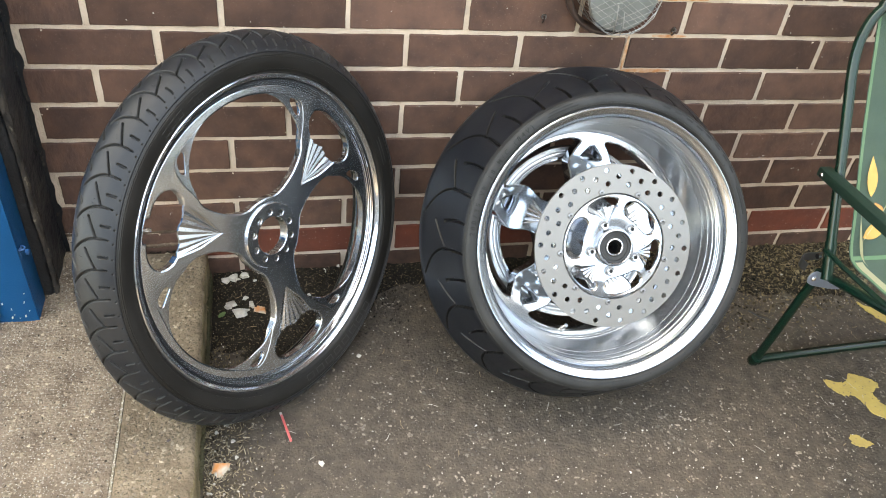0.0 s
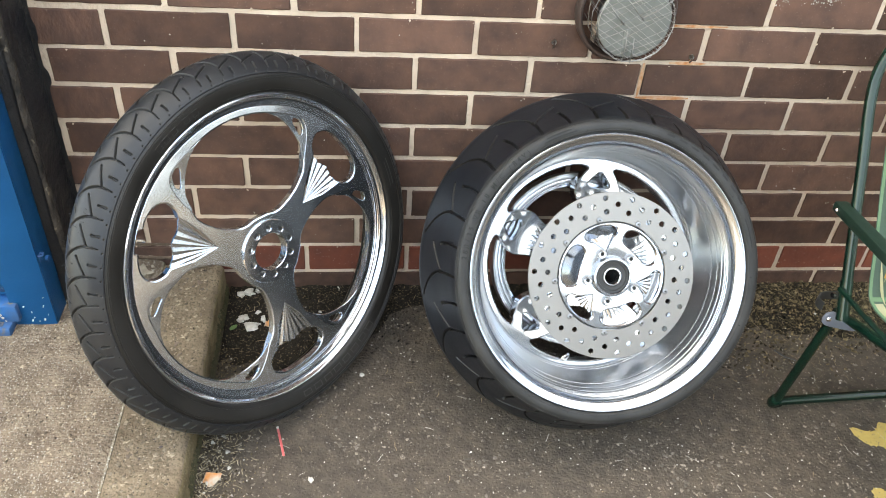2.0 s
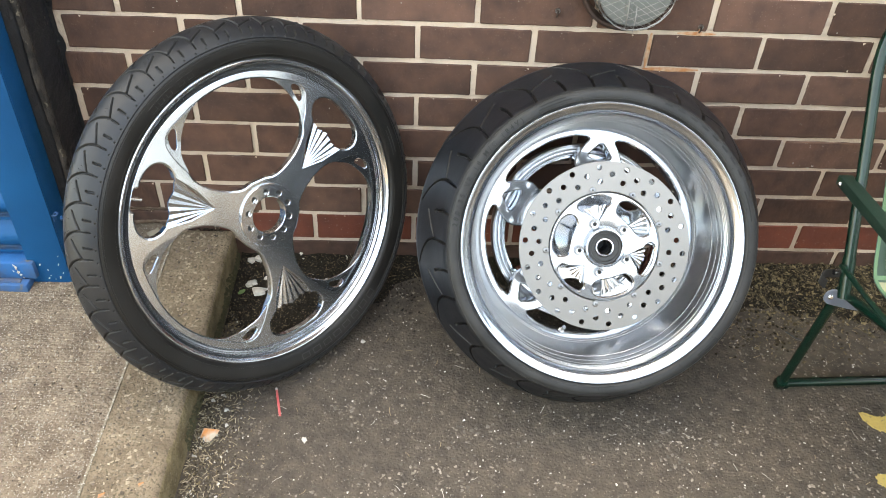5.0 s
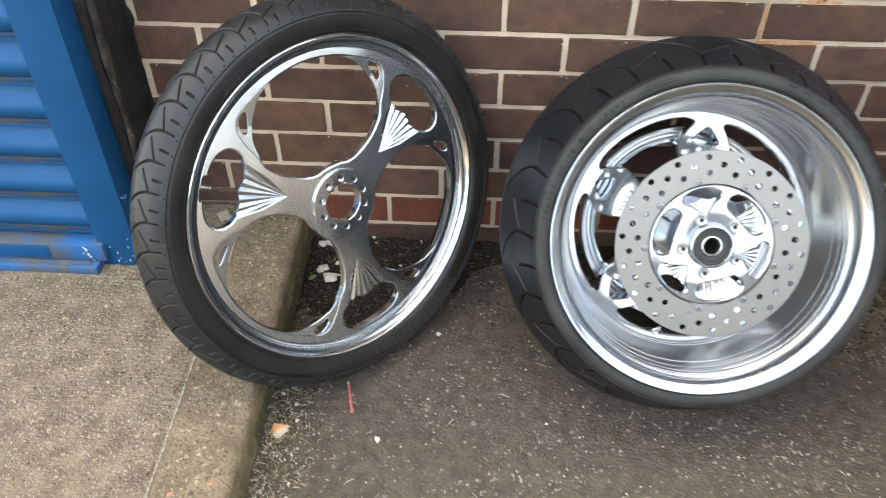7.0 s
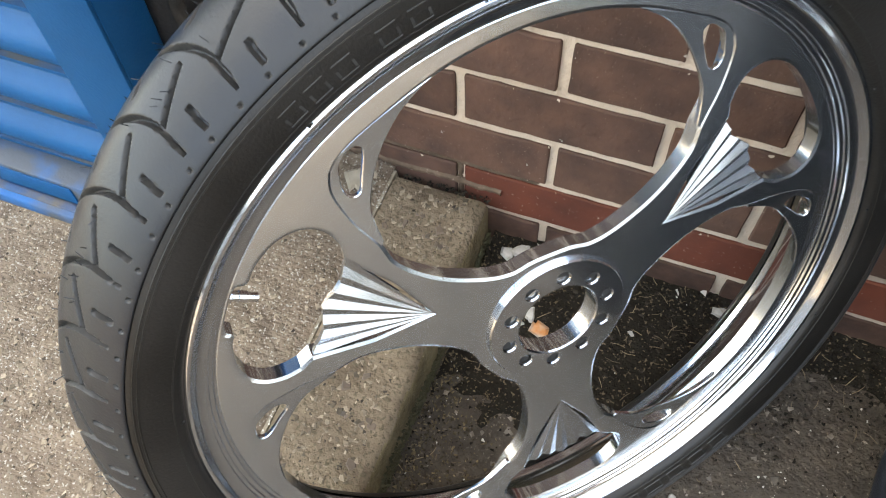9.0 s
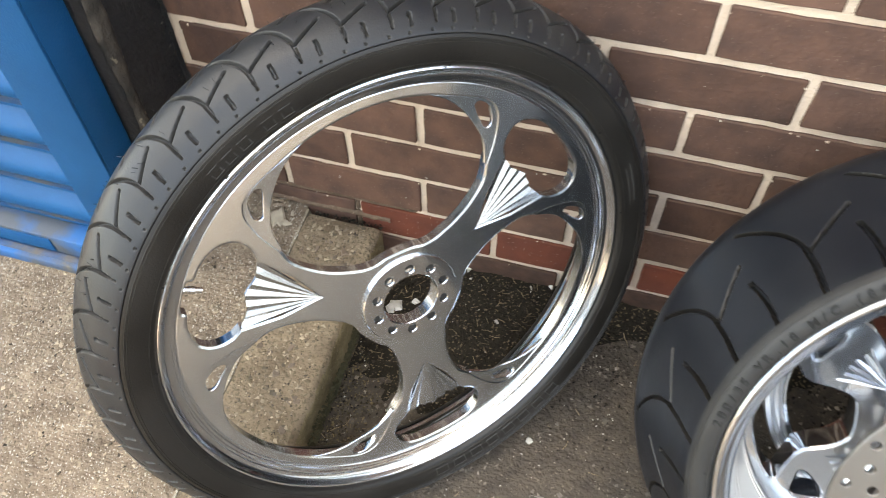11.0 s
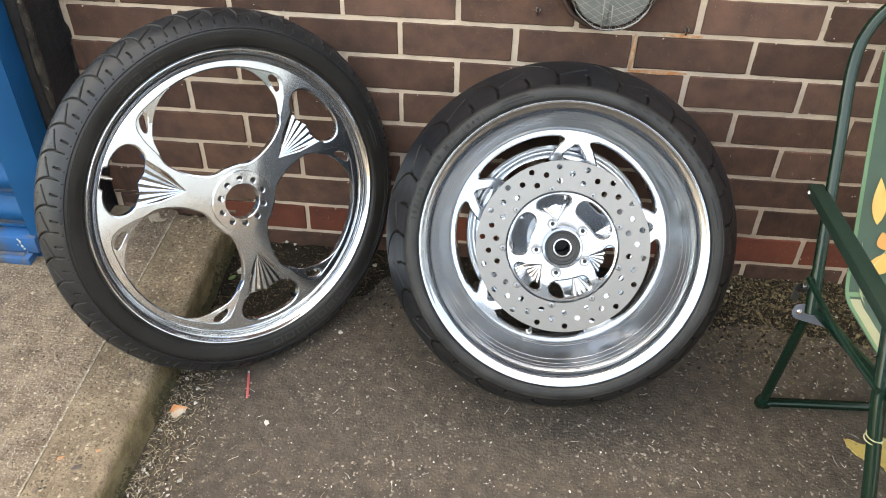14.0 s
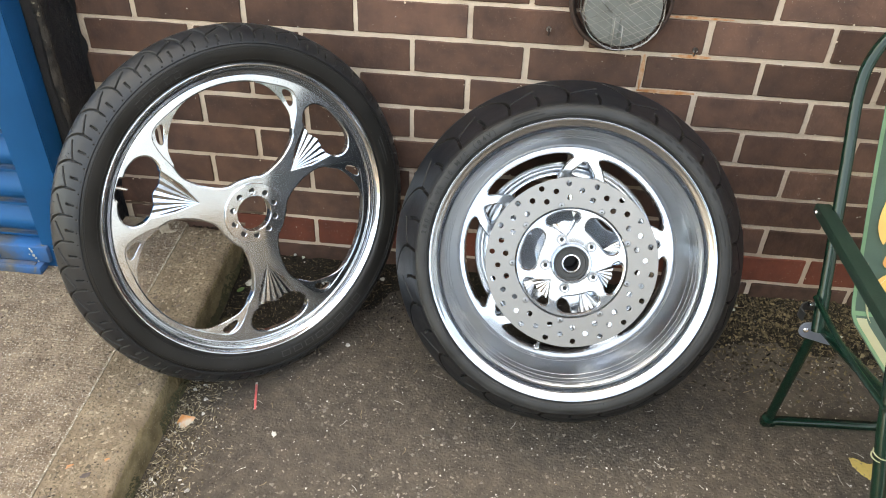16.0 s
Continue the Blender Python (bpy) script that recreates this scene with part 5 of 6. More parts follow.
strip_on(bx0 - 0.001, bx0 + 0.005, 0, len(sl), 0.002, M_TRIM, "edge_webbing")
strip_on(bx0 + 0.005, bx0 + 0.022, 0, 26, 0.0012, M_CREAM, "cream_stripe")
strip_on(bx0 + 0.004, bx1, 26, 29, 0.0016, M_TRIM, "fold_stripe")


def leaf(at, down, length, width, turn, material, name):
    """A printed leaf on the canvas back: at metres across and down-to-up along the sling."""
    cum = np.concatenate([[0], np.cumsum(np.linalg.norm(np.diff(sl, axis=0), axis=1))])
    t = np.linspace(0, 1, 9)
    half = width * np.sin(np.pi * t ** 0.8) * 0.5
    pts = [(length * (a - 0.5), h) for a, h in zip(t, half)] + [(length * (a - 0.5), -h * 0.8) for a, h in zip(t[::-1][1:-1], half[::-1][1:-1])]
    c, s = math.cos(radians(turn)), math.sin(radians(turn))
    v = []
    for p, q in pts:
        x, d = at + q * c - p * s, down + p * c + q * s
        y, z = np.interp(d, cum, sl[:, 0]), np.interp(d, cum, sl[:, 1])
        y2, z2 = np.interp(d + 0.004, cum, sl[:, 0]), np.interp(d + 0.004, cum, sl[:, 1])
        n = math.hypot(y2 - y, z2 - z) or 1
        i = (bx0 + x - bx0) / (bx1 - bx0)
        sag = 0.012 * math.sin(math.pi * min(max(i, 0), 1))
        v.append((bx0 + x - CX, y + 0.5 * sag - (z2 - z) / n * 0.0024 + 0.36, z - 0.6 * sag + (y2 - y) / n * 0.0024 + 0.018))
    part(name, data(v, [tuple(range(len(v)))]), material, canvas, sharp=None)


BACK0 = 0.475
for at, down, ln, wd, turn, mt in ((0.030, 0.14, 0.075, 0.026, 4, M_LEAF), (0.055, 0.045, 0.070, 0.034, -58, M_LEAF), (0.048, 0.078, 0.03, 0.03, 20, M_ORANGE), (0.12, 0.10, 0.08, 0.03, 40, M_LEAF),
                                   (0.13, 0.22, 0.08, 0.03, -20, M_LEAF), (0.20, 0.05, 0.08, 0.034, 60, M_LEAF), (0.22, 0.17, 0.09, 0.03, 10, M_LEAF), (0.30, 0.10, 0.08, 0.03, -35, M_LEAF),
                                   (0.10, -0.16, 0.09, 0.035, 30, M_LEAF), (0.24, -0.2, 0.09, 0.035, -50, M_LEAF), (0.30, 0.23, 0.08, 0.03, 30, M_LEAF)):
    leaf(at, BACK0 + down, ln, wd, turn, mt, "printed_leaf")

leaf(0.062, BACK0 + 0.075, 0.150, 0.0035, -33, M_CREAM, "printed_stem")
leaf(0.020, BACK0 + 0.020, 0.110, 0.0035, 6, M_CREAM, "printed_stem")

# ---- on the ground ----


def patch(name, pts, rise, material, label, category, seed):
    """A thin ragged patch of paint on the asphalt."""
    lp = smooth_line(pts, 8, True)
    rng = np.random.default_rng(seed)
    lp = lp + rng.normal(0, 0.0016, lp.shape)
    me = plate(lp, [], 0.0, -0.002, 0.0004)
    for v in me.vertices:
        v.co.z += float(yard(v.co.y)) + relief(v.co.x, v.co.y, 0.003, 0.0012, 5) + rise
    return tagged(part(name, me, material, sharp=None), label, category, group="yellow paint marks", kind="structure")


patch("yellow_paint_mark", [(0.904, -0.422), (0.933, -0.431), (0.958, -0.429), (0.974, -0.411), (1.000, -0.421), (1.026, -0.442), (1.018, -0.455), (0.998, -0.468), (1.000, -0.494), (1.014, -0.512), (1.020, -0.545), (0.985, -0.536), (0.962, -0.512),
                            (0.959, -0.484), (0.948, -0.468), (0.927, -0.466), (0.911, -0.450)], 0.0022, M_YELLOW, "worn yellow paint mark on the asphalt", "paint mark", 1)
patch("yellow_paint_mark", [(0.872, -0.567), (0.893, -0.564), (0.903, -0.577), (0.915, -0.587), (0.898, -0.593), (0.874, -0.588)], 0.0022, M_YELLOW, "small worn yellow paint mark on the asphalt", "paint mark", 2)
patch("yellow_paint_mark", [(1.134, -0.202), (1.153, -0.218), (1.188, -0.243), (1.215, -0.275), (1.180, -0.282), (1.150, -0.250)], 0.0026, M_YELLOW, "worn yellow paint mark under the chair", "paint mark", 3)

rng = np.random.default_rng(11)


def on_yard(n, x0, x1, y0, y1, lift=0.0):
    x, y = rng.uniform(x0, x1, n), rng.uniform(y0, y1, n)
    return [(a, b, float(yard(b)) + relief(a, b, 0.003, 0.0012, 5) + lift) for a, b in zip(x, y)]


pts = [q for q in on_yard(26000, KERB_X + 0.01, 1.5, -1.15, -0.02, -0.0004) if noise.noise((q[0] * 7, q[1] * 7, 4)) + 0.5 * noise.noise((q[0] * 21, q[1] * 21, 8)) > rng.uniform(-0.5, 0.6)]
tagged(part("asphalt_grit", chips(pts, 0.0014 + 0.0046 * rng.random(len(pts)) ** 2, 0.16, 3, 0.15, 6), M_GRIT, sharp=None), "grey stones worn out of the asphalt", "grit", kind="stuff")
pts = [q for q in on_yard(5200, KERB_X + 0.03, 1.5, -1.15, -0.15, -0.0003) if noise.noise((q[0] * 5, q[1] * 5, 14)) + 0.4 * noise.noise((q[0] * 17, q[1] * 17, 18)) > rng.uniform(-0.2, 0.75)]
tagged(part("asphalt_stones", chips(pts, 0.0028 + 0.0046 * rng.random(len(pts)) ** 1.5, 0.10, 33, 0.10, 7), M_STONE, sharp=None), "flat grey stones showing in worn asphalt", "stones", kind="stuff")
pts = on_yard(4600, KERB_X + 0.01, 1.5, -1.15, -0.02, 0.001)
tagged(part("pale_grit", chips(pts, 0.0005 + 0.0022 * rng.random(len(pts)) ** 3, 0.5, 4), M_PALE, sharp=None), "scattered pale chips on the asphalt", "grit", kind="stuff")

# soil heaped along the foot of the wall
sx, sy = np.arange(-0.40, 1.75, 0.012), np.linspace(-0.36, 0.004, 32)
soil = np.zeros((len(sx), len(sy), 3))


def heap(x, y):
    reach = 0.07 + 0.12 * np.clip((x - 0.45) / 0.25, 0, 1) + 0.22 * np.clip((-0.02 - x) / 0.16, 0, 1) + 0.05 * noise.noise((x * 7, 2, 0)) + 0.03 * noise.noise((x * 23, 6, 0))
    h = 0.022 * max(0.0, 1 + y / reach)
    return float(yard(y)) - 0.004 + h + (0.006 * noise.noise((x * 30, y * 30, 1)) + 0.004 * noise.noise((x * 80, y * 80, 1))) * min(1, h / 0.008)


for i, x in enumerate(sx):
    for j, y in enumerate(sy):
        soil[i, j] = (x, y, heap(x, y))
tagged(part("soil", grid_mesh(soil), M_EARTH, sharp=None), "dark soil and litter along the wall's foot", "soil", kind="stuff")


def on_heap(n, x0, x1, spread, lift=0.0):
    out = []
    for _ in range(n):
        x = rng.uniform(x0, x1)
        y = -abs(rng.normal(0, spread))
        if y > -0.3:
            out.append((x, y, max(heap(x, y), float(yard(y))) + lift))
    return out


litter = on_heap(7000, 0.56, 1.6, 0.10) + on_heap(1500, 0.5, 1.6, 0.15)
dark_litter = on_heap(2600, -0.38, 0.1, 0.12) + on_heap(1900, 0.05, 0.6, 0.09)
# dark soil; the shade behind the wheels is also put into its colour
tagged(part("dark_soil_crumbs", chips(dark_litter, 0.0008 + 0.0034 * rng.random(len(dark_litter)) ** 3, 0.5, 15, 0.7), M_DARKENED_SOIL, sharp=None), "dark soil crumbs behind the wheels, shade put into the colour", "soil", kind="stuff")
tagged(part("soil_crumbs", chips(litter, 0.0018 + 0.0055 * rng.random(len(litter)) ** 2, 0.5, 5, 0.7), M_SOIL, sharp=None), "brown soil crumbs and bark", "soil", kind="stuff")
straw = on_heap(1300, 0.50, 1.6, 0.14, 0.004) + on_heap(110, -0.38, 0.1, 0.1, 0.004) + on_yard(160, KERB_X + 0.01, 1.4, -0.9, -0.1, 0.002)
straw += [(KERB_X + abs(rng.normal(0.02, 0.05)), y, float(yard(y)) + 0.003) for y in rng.uniform(-0.95, -0.3, 90)]
fibres = on_yard(70, -0.25, 1.1, -0.95, -0.28, 0.0025)
tagged(part("pale_fibres", twigs(fibres, rng.uniform(0.008, 0.026, len(fibres)), 0.00042, 53), M_PALE, sharp=None), "thin pale fibres on the asphalt", "litter", kind="stuff")
tagged(part("straw", twigs(straw, rng.uniform(0.005, 0.020, len(straw)), 0.00045), M_TWIG, sharp=None), "dry straw and twigs", "litter", kind="stuff")
edge_dirt = [(KERB_X + 0.004 + abs(rng.normal(0, 0.045)), y, 0.0) for y in rng.uniform(-1.1, -0.03, 9000)]
edge_dirt = [(x, y, float(yard(y)) + relief(x, y, 0.003, 0.0012, 5)) for x, y, _ in edge_dirt]
tagged(part("gutter_crumbs", chips(edge_dirt, 0.0007 + 0.0028 * rng.random(len(edge_dirt)) ** 2.5, 0.5, 6, 0.5), M_SOIL, sharp=None), "dark crumbs gathered along the kerb", "soil", kind="stuff")
bits = [(KERB_X + 0.006 + abs(rng.normal(0, 0.045)), y, float(yard(y)) + 0.003) for y in rng.uniform(-1.0, -0.36, 900)]
tagged(part("dry_litter", twigs(bits, 0.003 + 0.013 * rng.random(len(bits)) ** 2, 0.00065, 19), M_STRAW, sharp=None), "pale dry litter along the kerb", "litter", kind="stuff")
line = [(JOINT_X + rng.normal(0, 0.0012), y, float(apron(y)) + 0.0002) for y in rng.uniform(-1.1, -0.03, 620)]
tagged(part("joint_crumbs", chips(line, 0.0006 + 0.0012 * rng.random(len(line)) ** 2, 0.3, 71, 0.2), M_PALE, sharp=None), "pale crumbs in the concrete joint", "mortar", kind="stuff")
chalk = [(KERB_X + 0.012 + abs(rng.normal(0, 0.035)), y, float(yard(y)) + 0.003) for y in rng.uniform(-0.95, -0.38, 190)]
chalk += [(x, y, z) for x, y, z in on_heap(26, -0.36, -0.1, 0.09, 0.004)] + on_heap(24, 0.62, 1.4, 0.1, 0.004)
tagged(part("mortar_crumbs", chips(chalk, 0.0012 + 0.0052 * rng.random(len(chalk)) ** 3, 0.5, 7), M_PALE, sharp=None), "white mortar crumbs by the kerb", "litter", kind="stuff")
# stones standing out of the worn concrete
agg = [(x, y, float(apron(y)) + relief(x, y, 0.003, 0.0012, 9)) for x, y in zip(rng.uniform(-1.3, JOINT_X - 0.01, 15000), rng.uniform(-1.1, -0.02, 15000))]
tagged(part("apron_stones", chips(agg, 0.0010 + 0.0044 * rng.random(len(agg)) ** 2.6, 0.2, 8, 0.12), M_AGG, sharp=None), "small stones showing in the concrete", "aggregate", kind="stuff")
# flat chips for pits, whose inner shade is put into the dark colour
pits = [(x, y, float(apron(y)) + relief(x, y, 0.003, 0.0012, 9) - 0.0002) for x, y in zip(rng.uniform(-1.3, JOINT_X - 0.01, 4200), rng.uniform(-1.1, -0.02, 4200))]
pits += [(x, y, float(apron(y)) + relief(x, y, 0.0022, 0.0014, 20) - 0.0002) for x, y in zip(rng.uniform(JOINT_X + 0.01, KERB_X - 0.015, 900), rng.uniform(-1.1, -0.02, 900))]
tagged(part("dark_aggregate", chips(pits, 0.0008 + 0.0030 * rng.random(len(pits)) ** 2.5, 0.12, 18, 0.08, 6), M_DARK_PIT, sharp=None), "small dark chips for pits in the concrete", "aggregate", kind="stuff")
agg = [(x, y, float(apron(y)) + relief(x, y, 0.0022, 0.0014, 20)) for x, y in zip(rng.uniform(JOINT_X + 0.01, KERB_X - 0.02, 2600), rng.uniform(-1.1, -0.02, 2600))]
tagged(part("kerb_stones_aggregate", chips(agg, 0.0012 + 0.0048 * rng.random(len(agg)) ** 2.5, 0.2, 9, 0.12), M_AGG, sharp=None), "small stones showing in the kerb", "aggregate", kind="stuff")

# olive-brown chips that darken the foot of the kerb face
moss = []
for y in rng.uniform(-0.95, -0.01, 2600):
    top = 0.035 + 0.03 * noise.noise((y * 11, 3, 1))
    if noise.noise((y * 6, 1, 9)) > -0.25:
        moss.append((KERB_X + 0.0025, y, float(yard(y)) + top * rng.random() ** 1.4))
tagged(part("moss", chips(moss, 0.0014 + 0.003 * rng.random(len(moss)) ** 2, 0.6, 41, 0.5), M_OLIVE_CHIPS, sharp=None), "olive-brown crumbs low on the kerb face", "moss", kind="stuff")

straw_m = pose(-0.257, -0.418, float(yard(-0.418)) + 0.0035, 0, 0, 104)
stick = tagged(empty("red_plastic_stick", straw_m), "short red plastic stick lying on the asphalt", "litter")
part("stick", box(-0.036, 0.030, -0.0022, 0.0022, -0.0012, 0.0012, 0.0006), M_RED_PLASTIC, stick)
part("pale_tip", box(0.030, 0.036, -0.0022, 0.0022, -0.0012, 0.0012, 0.0006), M_PALE, stick)
chip = tagged(empty("terracotta_chip", pose(-0.372, -0.494, float(yard(-0.494)) + 0.006, 8, -10, 20)), "orange broken tile chip beside the kerb", "litter")
part("chip", chips([(0, 0, 0)], [0.0185], 0.3, 21, 0.1, 8), M_TERRACOTTA, chip)
shard = tagged(empty("terracotta_shard", pose(-0.302, -0.123, heap(-0.302, -0.123) + 0.004, 5, 6, 5)), "small orange shard lying on dark soil", "litter")
part("chip", chips([(0, 0, 0)], [0.018], 0.15, 25, 0.1, 8), M_TERRACOTTA, shard)
weed = tagged(empty("green_leaf", pose(-0.380, -0.126, heap(-0.38, -0.126) + 0.006, 12, -18, 30)), "small green leaf at the kerb's foot", "leaf")
part("blade", plate(smooth_line([(-0.009, 0), (-0.003, 0.005), (0.005, 0.004), (0.010, 0), (0.004, -0.005), (-0.004, -0.004)], 4, True), [], 0.0004, -0.0004, 0.0001), M_WEED, weed)
flake = tagged(empty("mortar_flake", pose(-0.575, -0.040, float(apron(-0.04)) + 0.005, 0, -4, 20)), "flat pale flake of mortar on the concrete", "litter")
part("flake", chips([(0, 0, 0), (0.017, -0.012, -0.001), (0.022, 0.004, -0.001)], [0.021, 0.011, 0.006], 0.12, 51, 0.06, 9), M_FLAKE, flake)
# dark crumbs that fill the crack at the wall's foot
rim_pts = [(x, -0.004 - 0.008 * rng.random(), float(apron(-0.01)) - 0.010 + 0.004 * rng.random()) for x in rng.uniform(-0.66, KERB_X, 320)]
tagged(part("foot_dirt", chips(rim_pts, 0.001 + 0.0030 * rng.random(320) ** 3, 0.4, 52, 0.5), M_DARKENED_SOIL, sharp=None), "dark crumbs in the crack at the wall's foot", "soil", kind="stuff")
# broken mortar fillet over the crack, and joints soiled by splashes near the ground
fx = np.linspace(-0.66, KERB_X + 0.012, 110)
fil = np.zeros((len(fx), 6, 3))
for i, x in enumerate(fx):
    d = 0.0035 + 0.0030 * noise.noise((x * 60, 3, 1)) + 0.002 * noise.noise((x * 170, 3, 4))
    z0 = 0.0985 + 0.004 * noise.noise((x * 18, 1, 1)) + 0.002 * noise.noise((x * 90, 1, 6))
    fil[i] = [(x, 0.004, z0 + 0.008), (x, -d * 0.5, z0 + 0.0075), (x, -d, z0 + 0.0055), (x, -d * 1.1, z0 + 0.002), (x, -d * 0.7, z0 - 0.001), (x, 0.004, z0 - 0.003)]
part("mortar_fillet", grid_mesh(fil), M_SOILED_JOINT, wall, "broken mortar fillet along the wall's foot", sharp=None)
for x0, x1, z0, z1 in ((-0.688, -0.345, 0.1300, 0.1395), (-0.4545, -0.4455, 0.064, 0.131)):
    ds = np.zeros((40, 5, 3))
    for i in range(40):
        for j in range(5):
            u, w = i / 39, j / 4
            x, z = (x0 + (x1 - x0) * u, z0 + (z1 - z0) * w) if x1 - x0 > z1 - z0 else (x0 + (x1 - x0) * w, z0 + (z1 - z0) * u)
            ds[i, j] = (x, 0.0012 + 0.0012 * noise.noise((x * 70, z * 70, 5)) + (0.004 if j in (0, 4) or i in (0, 39) else 0), z)
    part("soiled_joint", grid_mesh(ds), M_SOILED_JOINT, wall, sharp=None)
for x, y, s, seed in ((-0.196, -0.504, 0.007, 31), (-0.103, -0.256, 0.0055, 32), (-0.343, -0.125, 0.020, 33), (-0.363, -0.096, 0.014, 34), (-0.320, -0.101, 0.010, 35),
                      (-0.330, -0.082, 0.007, 36), (-0.357, -0.022, 0.014, 37), (-0.335, -0.016, 0.012, 38), (-0.372, -0.03, 0.009, 39), (-0.31, -0.03, 0.006, 40),
                      (-0.10, -0.02, 0.009, 42), (-0.06, -0.05, 0.006, 43)):
    st = tagged(empty("white_mortar_lump", pose(x, y, max(float(yard(y)), heap(x, y) if y > -0.2 else -1) + s * 0.25)), "white lump of broken mortar on the ground", "litter", group="mortar lumps")
    part("lump", chips([(0, 0, 0)], [s * 1.2], 0.22, seed, 0.25, 9), M_PALE, st)
leaf_me = twigs([(0, 0, 0)], [0.05], 0.0022, 77)
tagged(part("dark_twig", leaf_me, M_DARK, None, m=pose(0.842, -0.233, 0.0, 0, 0, 30)), "thin dark twig on the asphalt", "litter")

for x, y, r, mt, lab in ((-0.497, -0.671, 0.0070, M_ORANGE_STAIN, "faint orange stain on the kerb"), (-0.440, -0.651, 0.0050, M_ORANGE_STAIN, "faint orange stain on the kerb"), (-0.463, -0.684, 0.0080, M_DARK_STAIN, "dark pebble set in the kerb"), (-0.453, -0.487, 0.0042, M_DARK_STAIN, "dark pebble set in the kerb")):
    spot = chips([(0, 0, 0)], [r], 0.08, int(abs(x) * 1000), 0.0, 9)
    tagged(part("kerb_mark", spot, mt, m=pose(x, y, float(apron(y)) + 0.0010, 0, 0, 40) @ Matrix.Diagonal((1.5, 0.8, 1, 1)), sharp=None), lab, "mark", group="kerb marks", kind="structure")

# rust and lime runs on the wall under the flue
stain = tagged(empty("rust_streak", pose(0, -0.0, 0)), "rusty run on the mortar below the flue", "stain", kind="structure")


def smear(x0, x1, z0, z1, seed):
    n = 14
    p = np.zeros((n, 2, 3))
    for k in range(n):
        t = k / (n - 1)
        w = 0.35 + 0.65 * math.sin(math.pi * t) + 0.25 * noise.noise((t * 9, seed, 0))
        if abs(x1 - x0) > abs(z1 - z0):
            p[k] = [(x0 + (x1 - x0) * t, 0.0004 - 0.0001 * seed, (z0 + z1) / 2 - w * abs(z1 - z0) / 2), (x0 + (x1 - x0) * t, 0.0004 - 0.0001 * seed, (z0 + z1) / 2 + w * abs(z1 - z0) / 2)]
        else:
            p[k] = [((x0 + x1) / 2 - w * abs(x1 - x0) / 2, 0.0004 - 0.0001 * seed, z0 + (z1 - z0) * t), ((x0 + x1) / 2 + w * abs(x1 - x0) / 2, 0.0004 - 0.0001 * seed, z0 + (z1 - z0) * t)]
    part("run", grid_mesh(p), M_RUST, stain, sharp=None)


smear(0.4465, 0.4545, 0.584, 0.512, 1)
smear(0.447, 0.56, 0.5055, 0.5145, 2)
smear(0.46, 0.60, 0.658, 0.663, 3)
smear(0.50, 0.575, 0.582, 0.589, 4)
smear(0.5395, 0.5435, 0.596, 0.584, 5)
LIME = ((0.555, 0.730, 0.012, 90), (0.60, 0.732, 0.015, 50), (0.69, 0.729, 0.010, 70), (0.775, 0.730, 0.022, 160), (0.545, 0.706, 0.006, 30))
bloom = []
for bx, bz, sx, count in LIME:
    bloom += [(bx + rng.normal(0, sx), bz - abs(rng.normal(0, 0.010)), 0.0) for _ in range(count)]
tagged(part("lime_bloom", chips(bloom, 0.0005 + 0.0020 * rng.random(len(bloom)) ** 3, 0.15, 83, 0.0, 7), M_PALE, m=pose(0, -0.0004, 0, 90), sharp=None), "flaky white lime bloom on bricks", "stain", kind="stuff")

# smears of mortar over the brick edges and small drops of paint on the wall
sm = []
for _ in range(520):
    if rng.random() < 0.75:
        sm.append((rng.uniform(-0.66, 1.5), BED + COURSE * rng.integers(-1, 11) + rng.choice((-1, 1)) * rng.normal(0.0056, 0.0012), 0.0))
    else:
        row = int(rng.integers(-1, 10))
        sm.append((BRICK * (rng.integers(-3, 7) + (0.0 if row % 2 == 0 else 0.5)) + rng.choice((-1, 1)) * rng.normal(0.0056, 0.0012), BED + COURSE * (row + rng.random()), 0.0))
tagged(part("mortar_smears", chips(sm, 0.0008 + 0.0026 * rng.random(len(sm)) ** 2, 0.12, 81, 0.0, 7), M_MORTAR, m=pose(0, -0.0006, 0, 90), sharp=None), "thin mortar smeared over brick edges", "mortar", kind="stuff")
drops = [(rng.uniform(-0.6, 1.4), rng.uniform(0.02, 0.75), 0.0) for _ in range(170)]
tagged(part("paint_drops", chips(drops, 0.0005 + 0.0016 * rng.random(170) ** 3, 0.3, 82, 0.0, 6), M_PALE, m=pose(0, -0.0012, 0, 90), sharp=None), "tiny white drops of paint on bricks", "paint", kind="stuff")

splash = [(0.839, 0.349), (0.847, 0.343), (0.824, 0.303), (0.842, 0.292), (0.855, 0.291), (0.868, 0.295), (0.804, 0.399), (0.961, 0.256), (0.986, 0.327), (0.979, 0.251), (-0.472, 0.183), (-0.364, 0.166), (-0.331, 0.223)]
splash = [(x + rng.normal(0, 0.0025), z + rng.normal(0, 0.0018), 0.0) for x, z in splash for _ in range(3)]
tagged(part("paint_splash", chips(splash, 0.0008 + 0.0016 * rng.random(len(splash)) ** 2, 0.25, 84, 0.0, 8), M_PALE, m=pose(0, -0.0012, 0, 90), sharp=None), "white splashes of paint on dark bricks", "paint", kind="stuff")

# pebbles in the kerb's worn top
cob = [(x, y, float(apron(y)) - 0.0006) for x, y in zip(rng.uniform(JOINT_X + 0.015, KERB_X - 0.02, 90), rng.uniform(-0.85, -0.06, 90))]
tagged(part("kerb_pebbles", chips(cob, 0.003 + 0.006 * rng.random(90) ** 2, 0.22, 61, 0.1, 7), M_PEBBLE, sharp=None), "brown pebbles set in the worn kerb", "aggregate", kind="stuff")

# ---- bricks of the wall, last ----


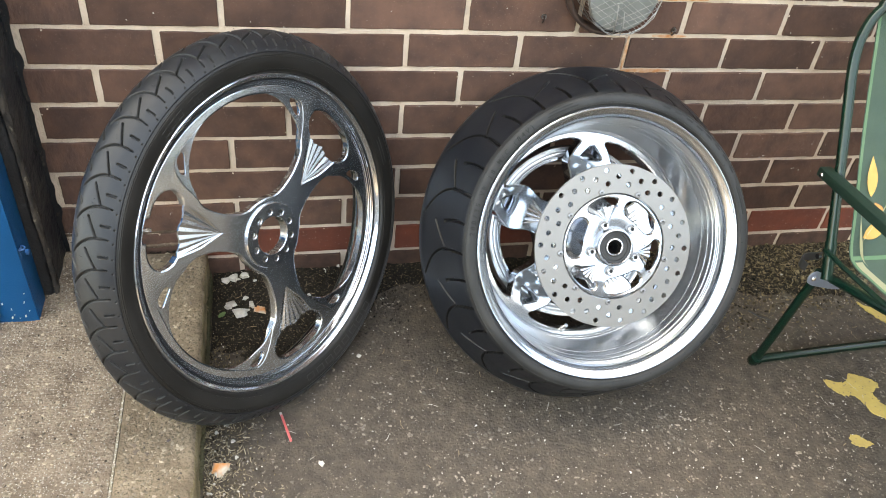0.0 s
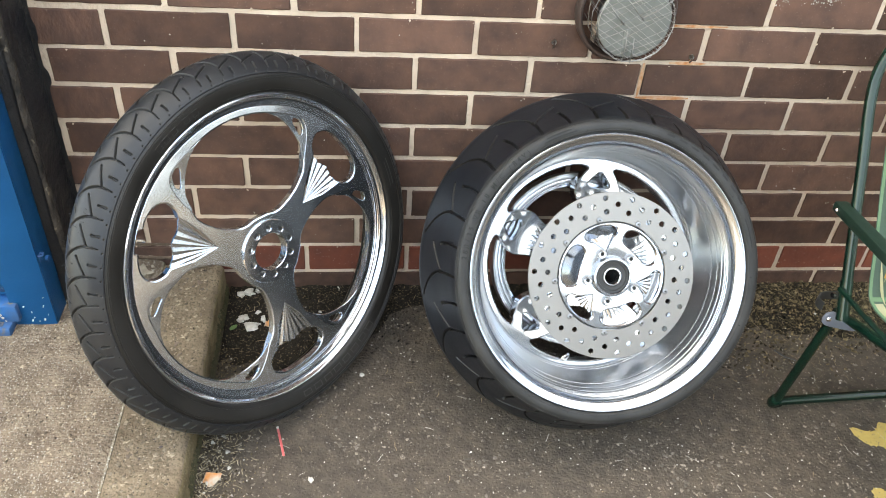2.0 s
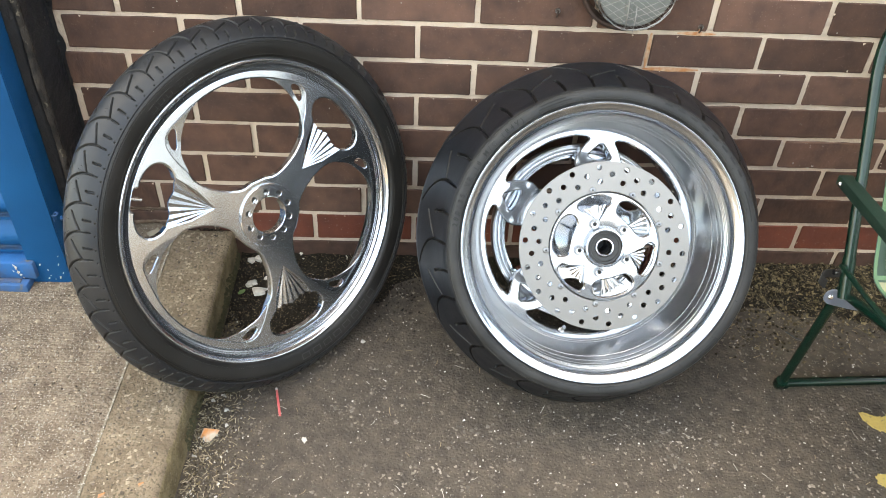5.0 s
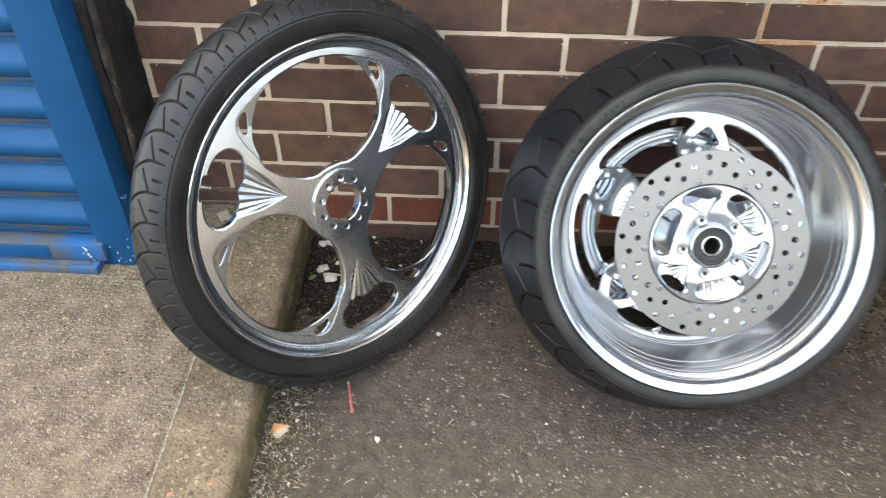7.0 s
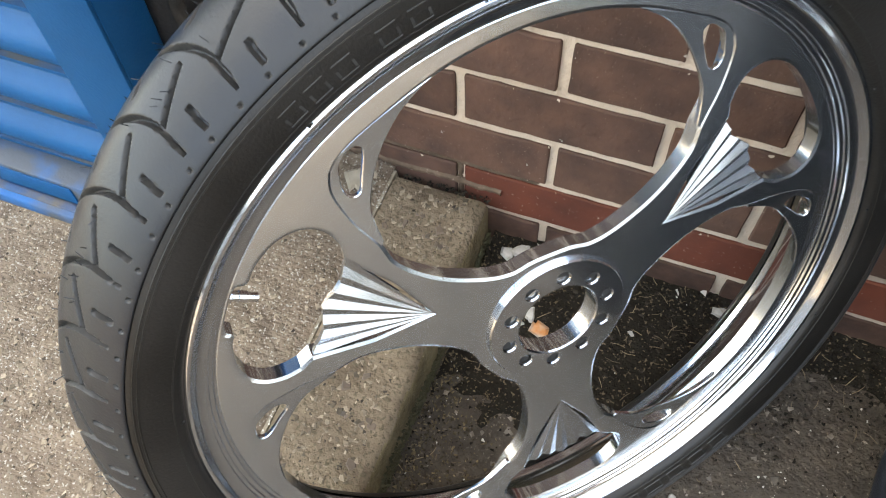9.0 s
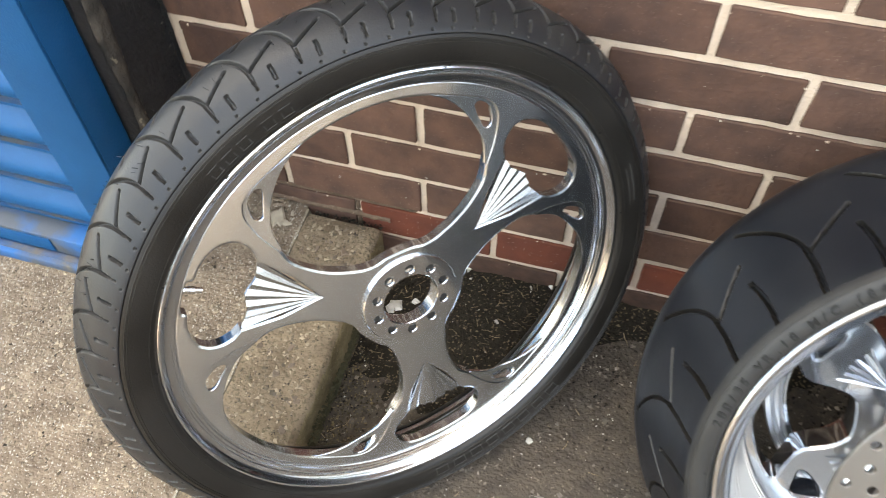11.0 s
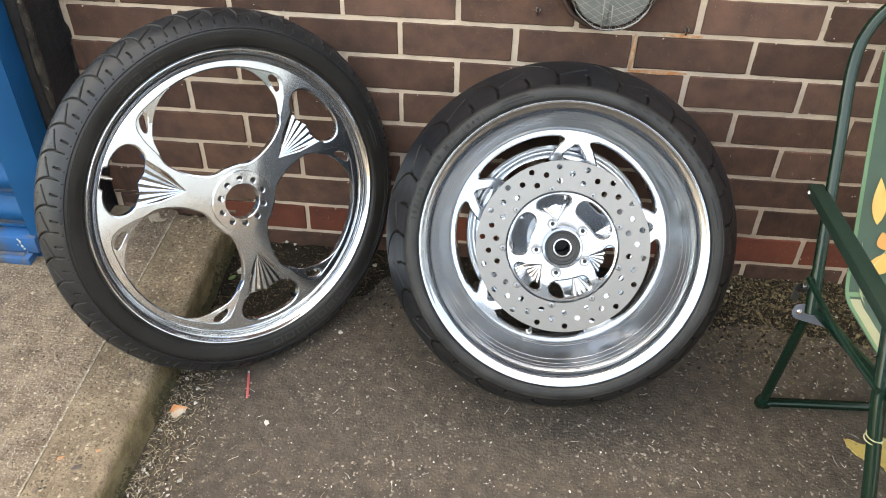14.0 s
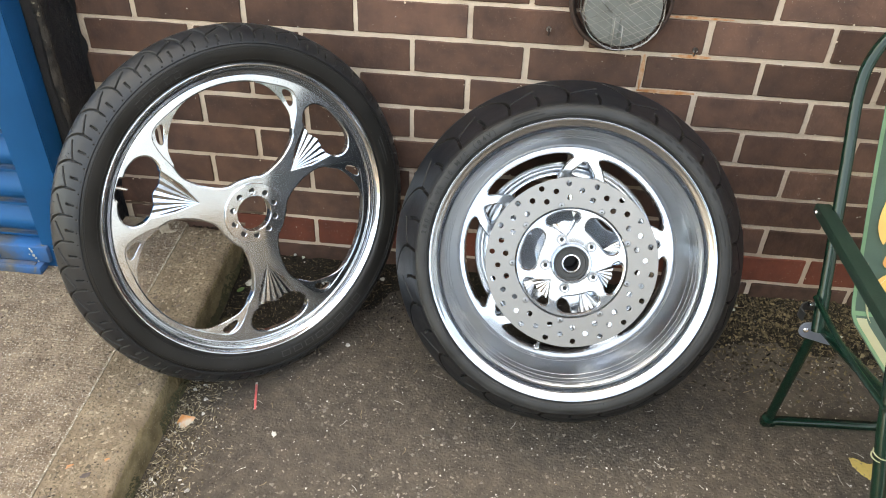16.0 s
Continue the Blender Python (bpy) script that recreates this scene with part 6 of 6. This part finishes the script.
def brick_mesh(w, seed):
    """A brick's outer half with worn arrises."""
    rg = random.Random(seed)
    h, d, c = 0.065, 0.03, 0.0015
    w2, h2 = w / 2, h / 2
    n, q = 9, 0.0022
    flat_x = [-w2 + q + (w - 2 * q) * k / n for k in range(n + 1)]
    flat_z = [-h2 + q + (h - 2 * q) * k / 3 for k in range(4)]
    ring = [(x, -h2) for x in flat_x] + [(w2 - q * 0.3, -h2 + q * 0.3)] + [(w2, z) for z in flat_z] + [(w2 - q * 0.3, h2 - q * 0.3)]
    ring += [(x, h2) for x in flat_x[::-1]] + [(-w2 + q * 0.3, h2 - q * 0.3)] + [(-w2, z) for z in flat_z[::-1]] + [(-w2 + q * 0.3, -h2 + q * 0.3)]
    verts, m = [], len(ring)
    wob = [(rg.uniform(-0.0006, 0.0006), rg.uniform(-0.0007, 0.0007)) for _ in ring]
    for inset, y in ((0, d), (0, c), (c * 1.1, 0.0)):
        for (x, z), (jx, jz) in zip(ring, wob):
            s = 1 if y < d else 0
            verts.append((x * (1 - inset / w2) + s * jx, y + (rg.uniform(-0.0003, 0.0003) if y == 0 else 0), z * (1 - inset / h2) + s * jz))
    faces = [(r * m + i, r * m + (i + 1) % m, (r + 1) * m + (i + 1) % m, (r + 1) * m + i) for r in range(2) for i in range(m)]
    faces.append(tuple(range(2 * m, 3 * m)))
    me = data(verts, faces)
    me.shade_smooth()
    me.set_sharp_from_angle(angle=radians(25))
    return me


kinds = {}
for tone, material in (("dark", M_BRICK), ("red", M_RED), ("soiled", M_DIRTY_RED)):
    for k in range(6):
        kinds[tone, k] = brick_mesh(0.2145, k + (50 if tone == "red" else 0))
        kinds[tone, k].materials.append(material)
rest = {"dark": [], "red": [], "soiled": []}
rg = random.Random(8)
first = int(math.floor((-0.09 - BED) / COURSE))
for row in range(first, int((WALL_TOP - BED) / COURSE)):
    z = BED + (row + 0.5) * COURSE
    shift = 0.0 if row % 2 == 0 else 0.5
    for col in range(-5, 30):
        tone = ("soiled" if col < -2 or row < 0 else "red") if row <= 0 else "dark"
        xa, xb = (col + shift) * BRICK + 0.0052, (col + 1 + shift) * BRICK - 0.0052
        if xb < PIER_X + 0.01 or xa > WALL_X1:
            continue
        dx, dz, dy = rg.uniform(-0.0012, 0.0012), rg.uniform(-0.001, 0.001), rg.uniform(-0.0012, 0.0008)
        tilt = rg.uniform(-0.25, 0.25)
        me = kinds[tone, rg.randrange(6)]
        xa2 = max(xa, PIER_X + 0.003)
        squeeze = min((min(xb, WALL_X1) - xa2) / (xb - xa), 1.0)
        m = pose((xa2 + min(xb, WALL_X1)) / 2 + dx, dy, z + dz, 0, tilt, 0) @ Matrix.Diagonal((squeeze, 1, 1, 1))
        if xa < 1.6 and z < 0.95:
            b = new("brick", me)
            b.parent = wall
            b.matrix_basis = m
        else:
            rest[tone].append((me, m))
for tone, items in rest.items():
    if items:
        pieces = []
        for me, m in items:
            pieces.append(([tuple(m @ v.co) for v in me.vertices], [tuple(q.vertices) for q in me.polygons]))
        ob = part("upper_bricks", join(pieces), M_BRICK if tone == "dark" else M_RED, wall, sharp=25)
        ob["kind"] = "stuff"
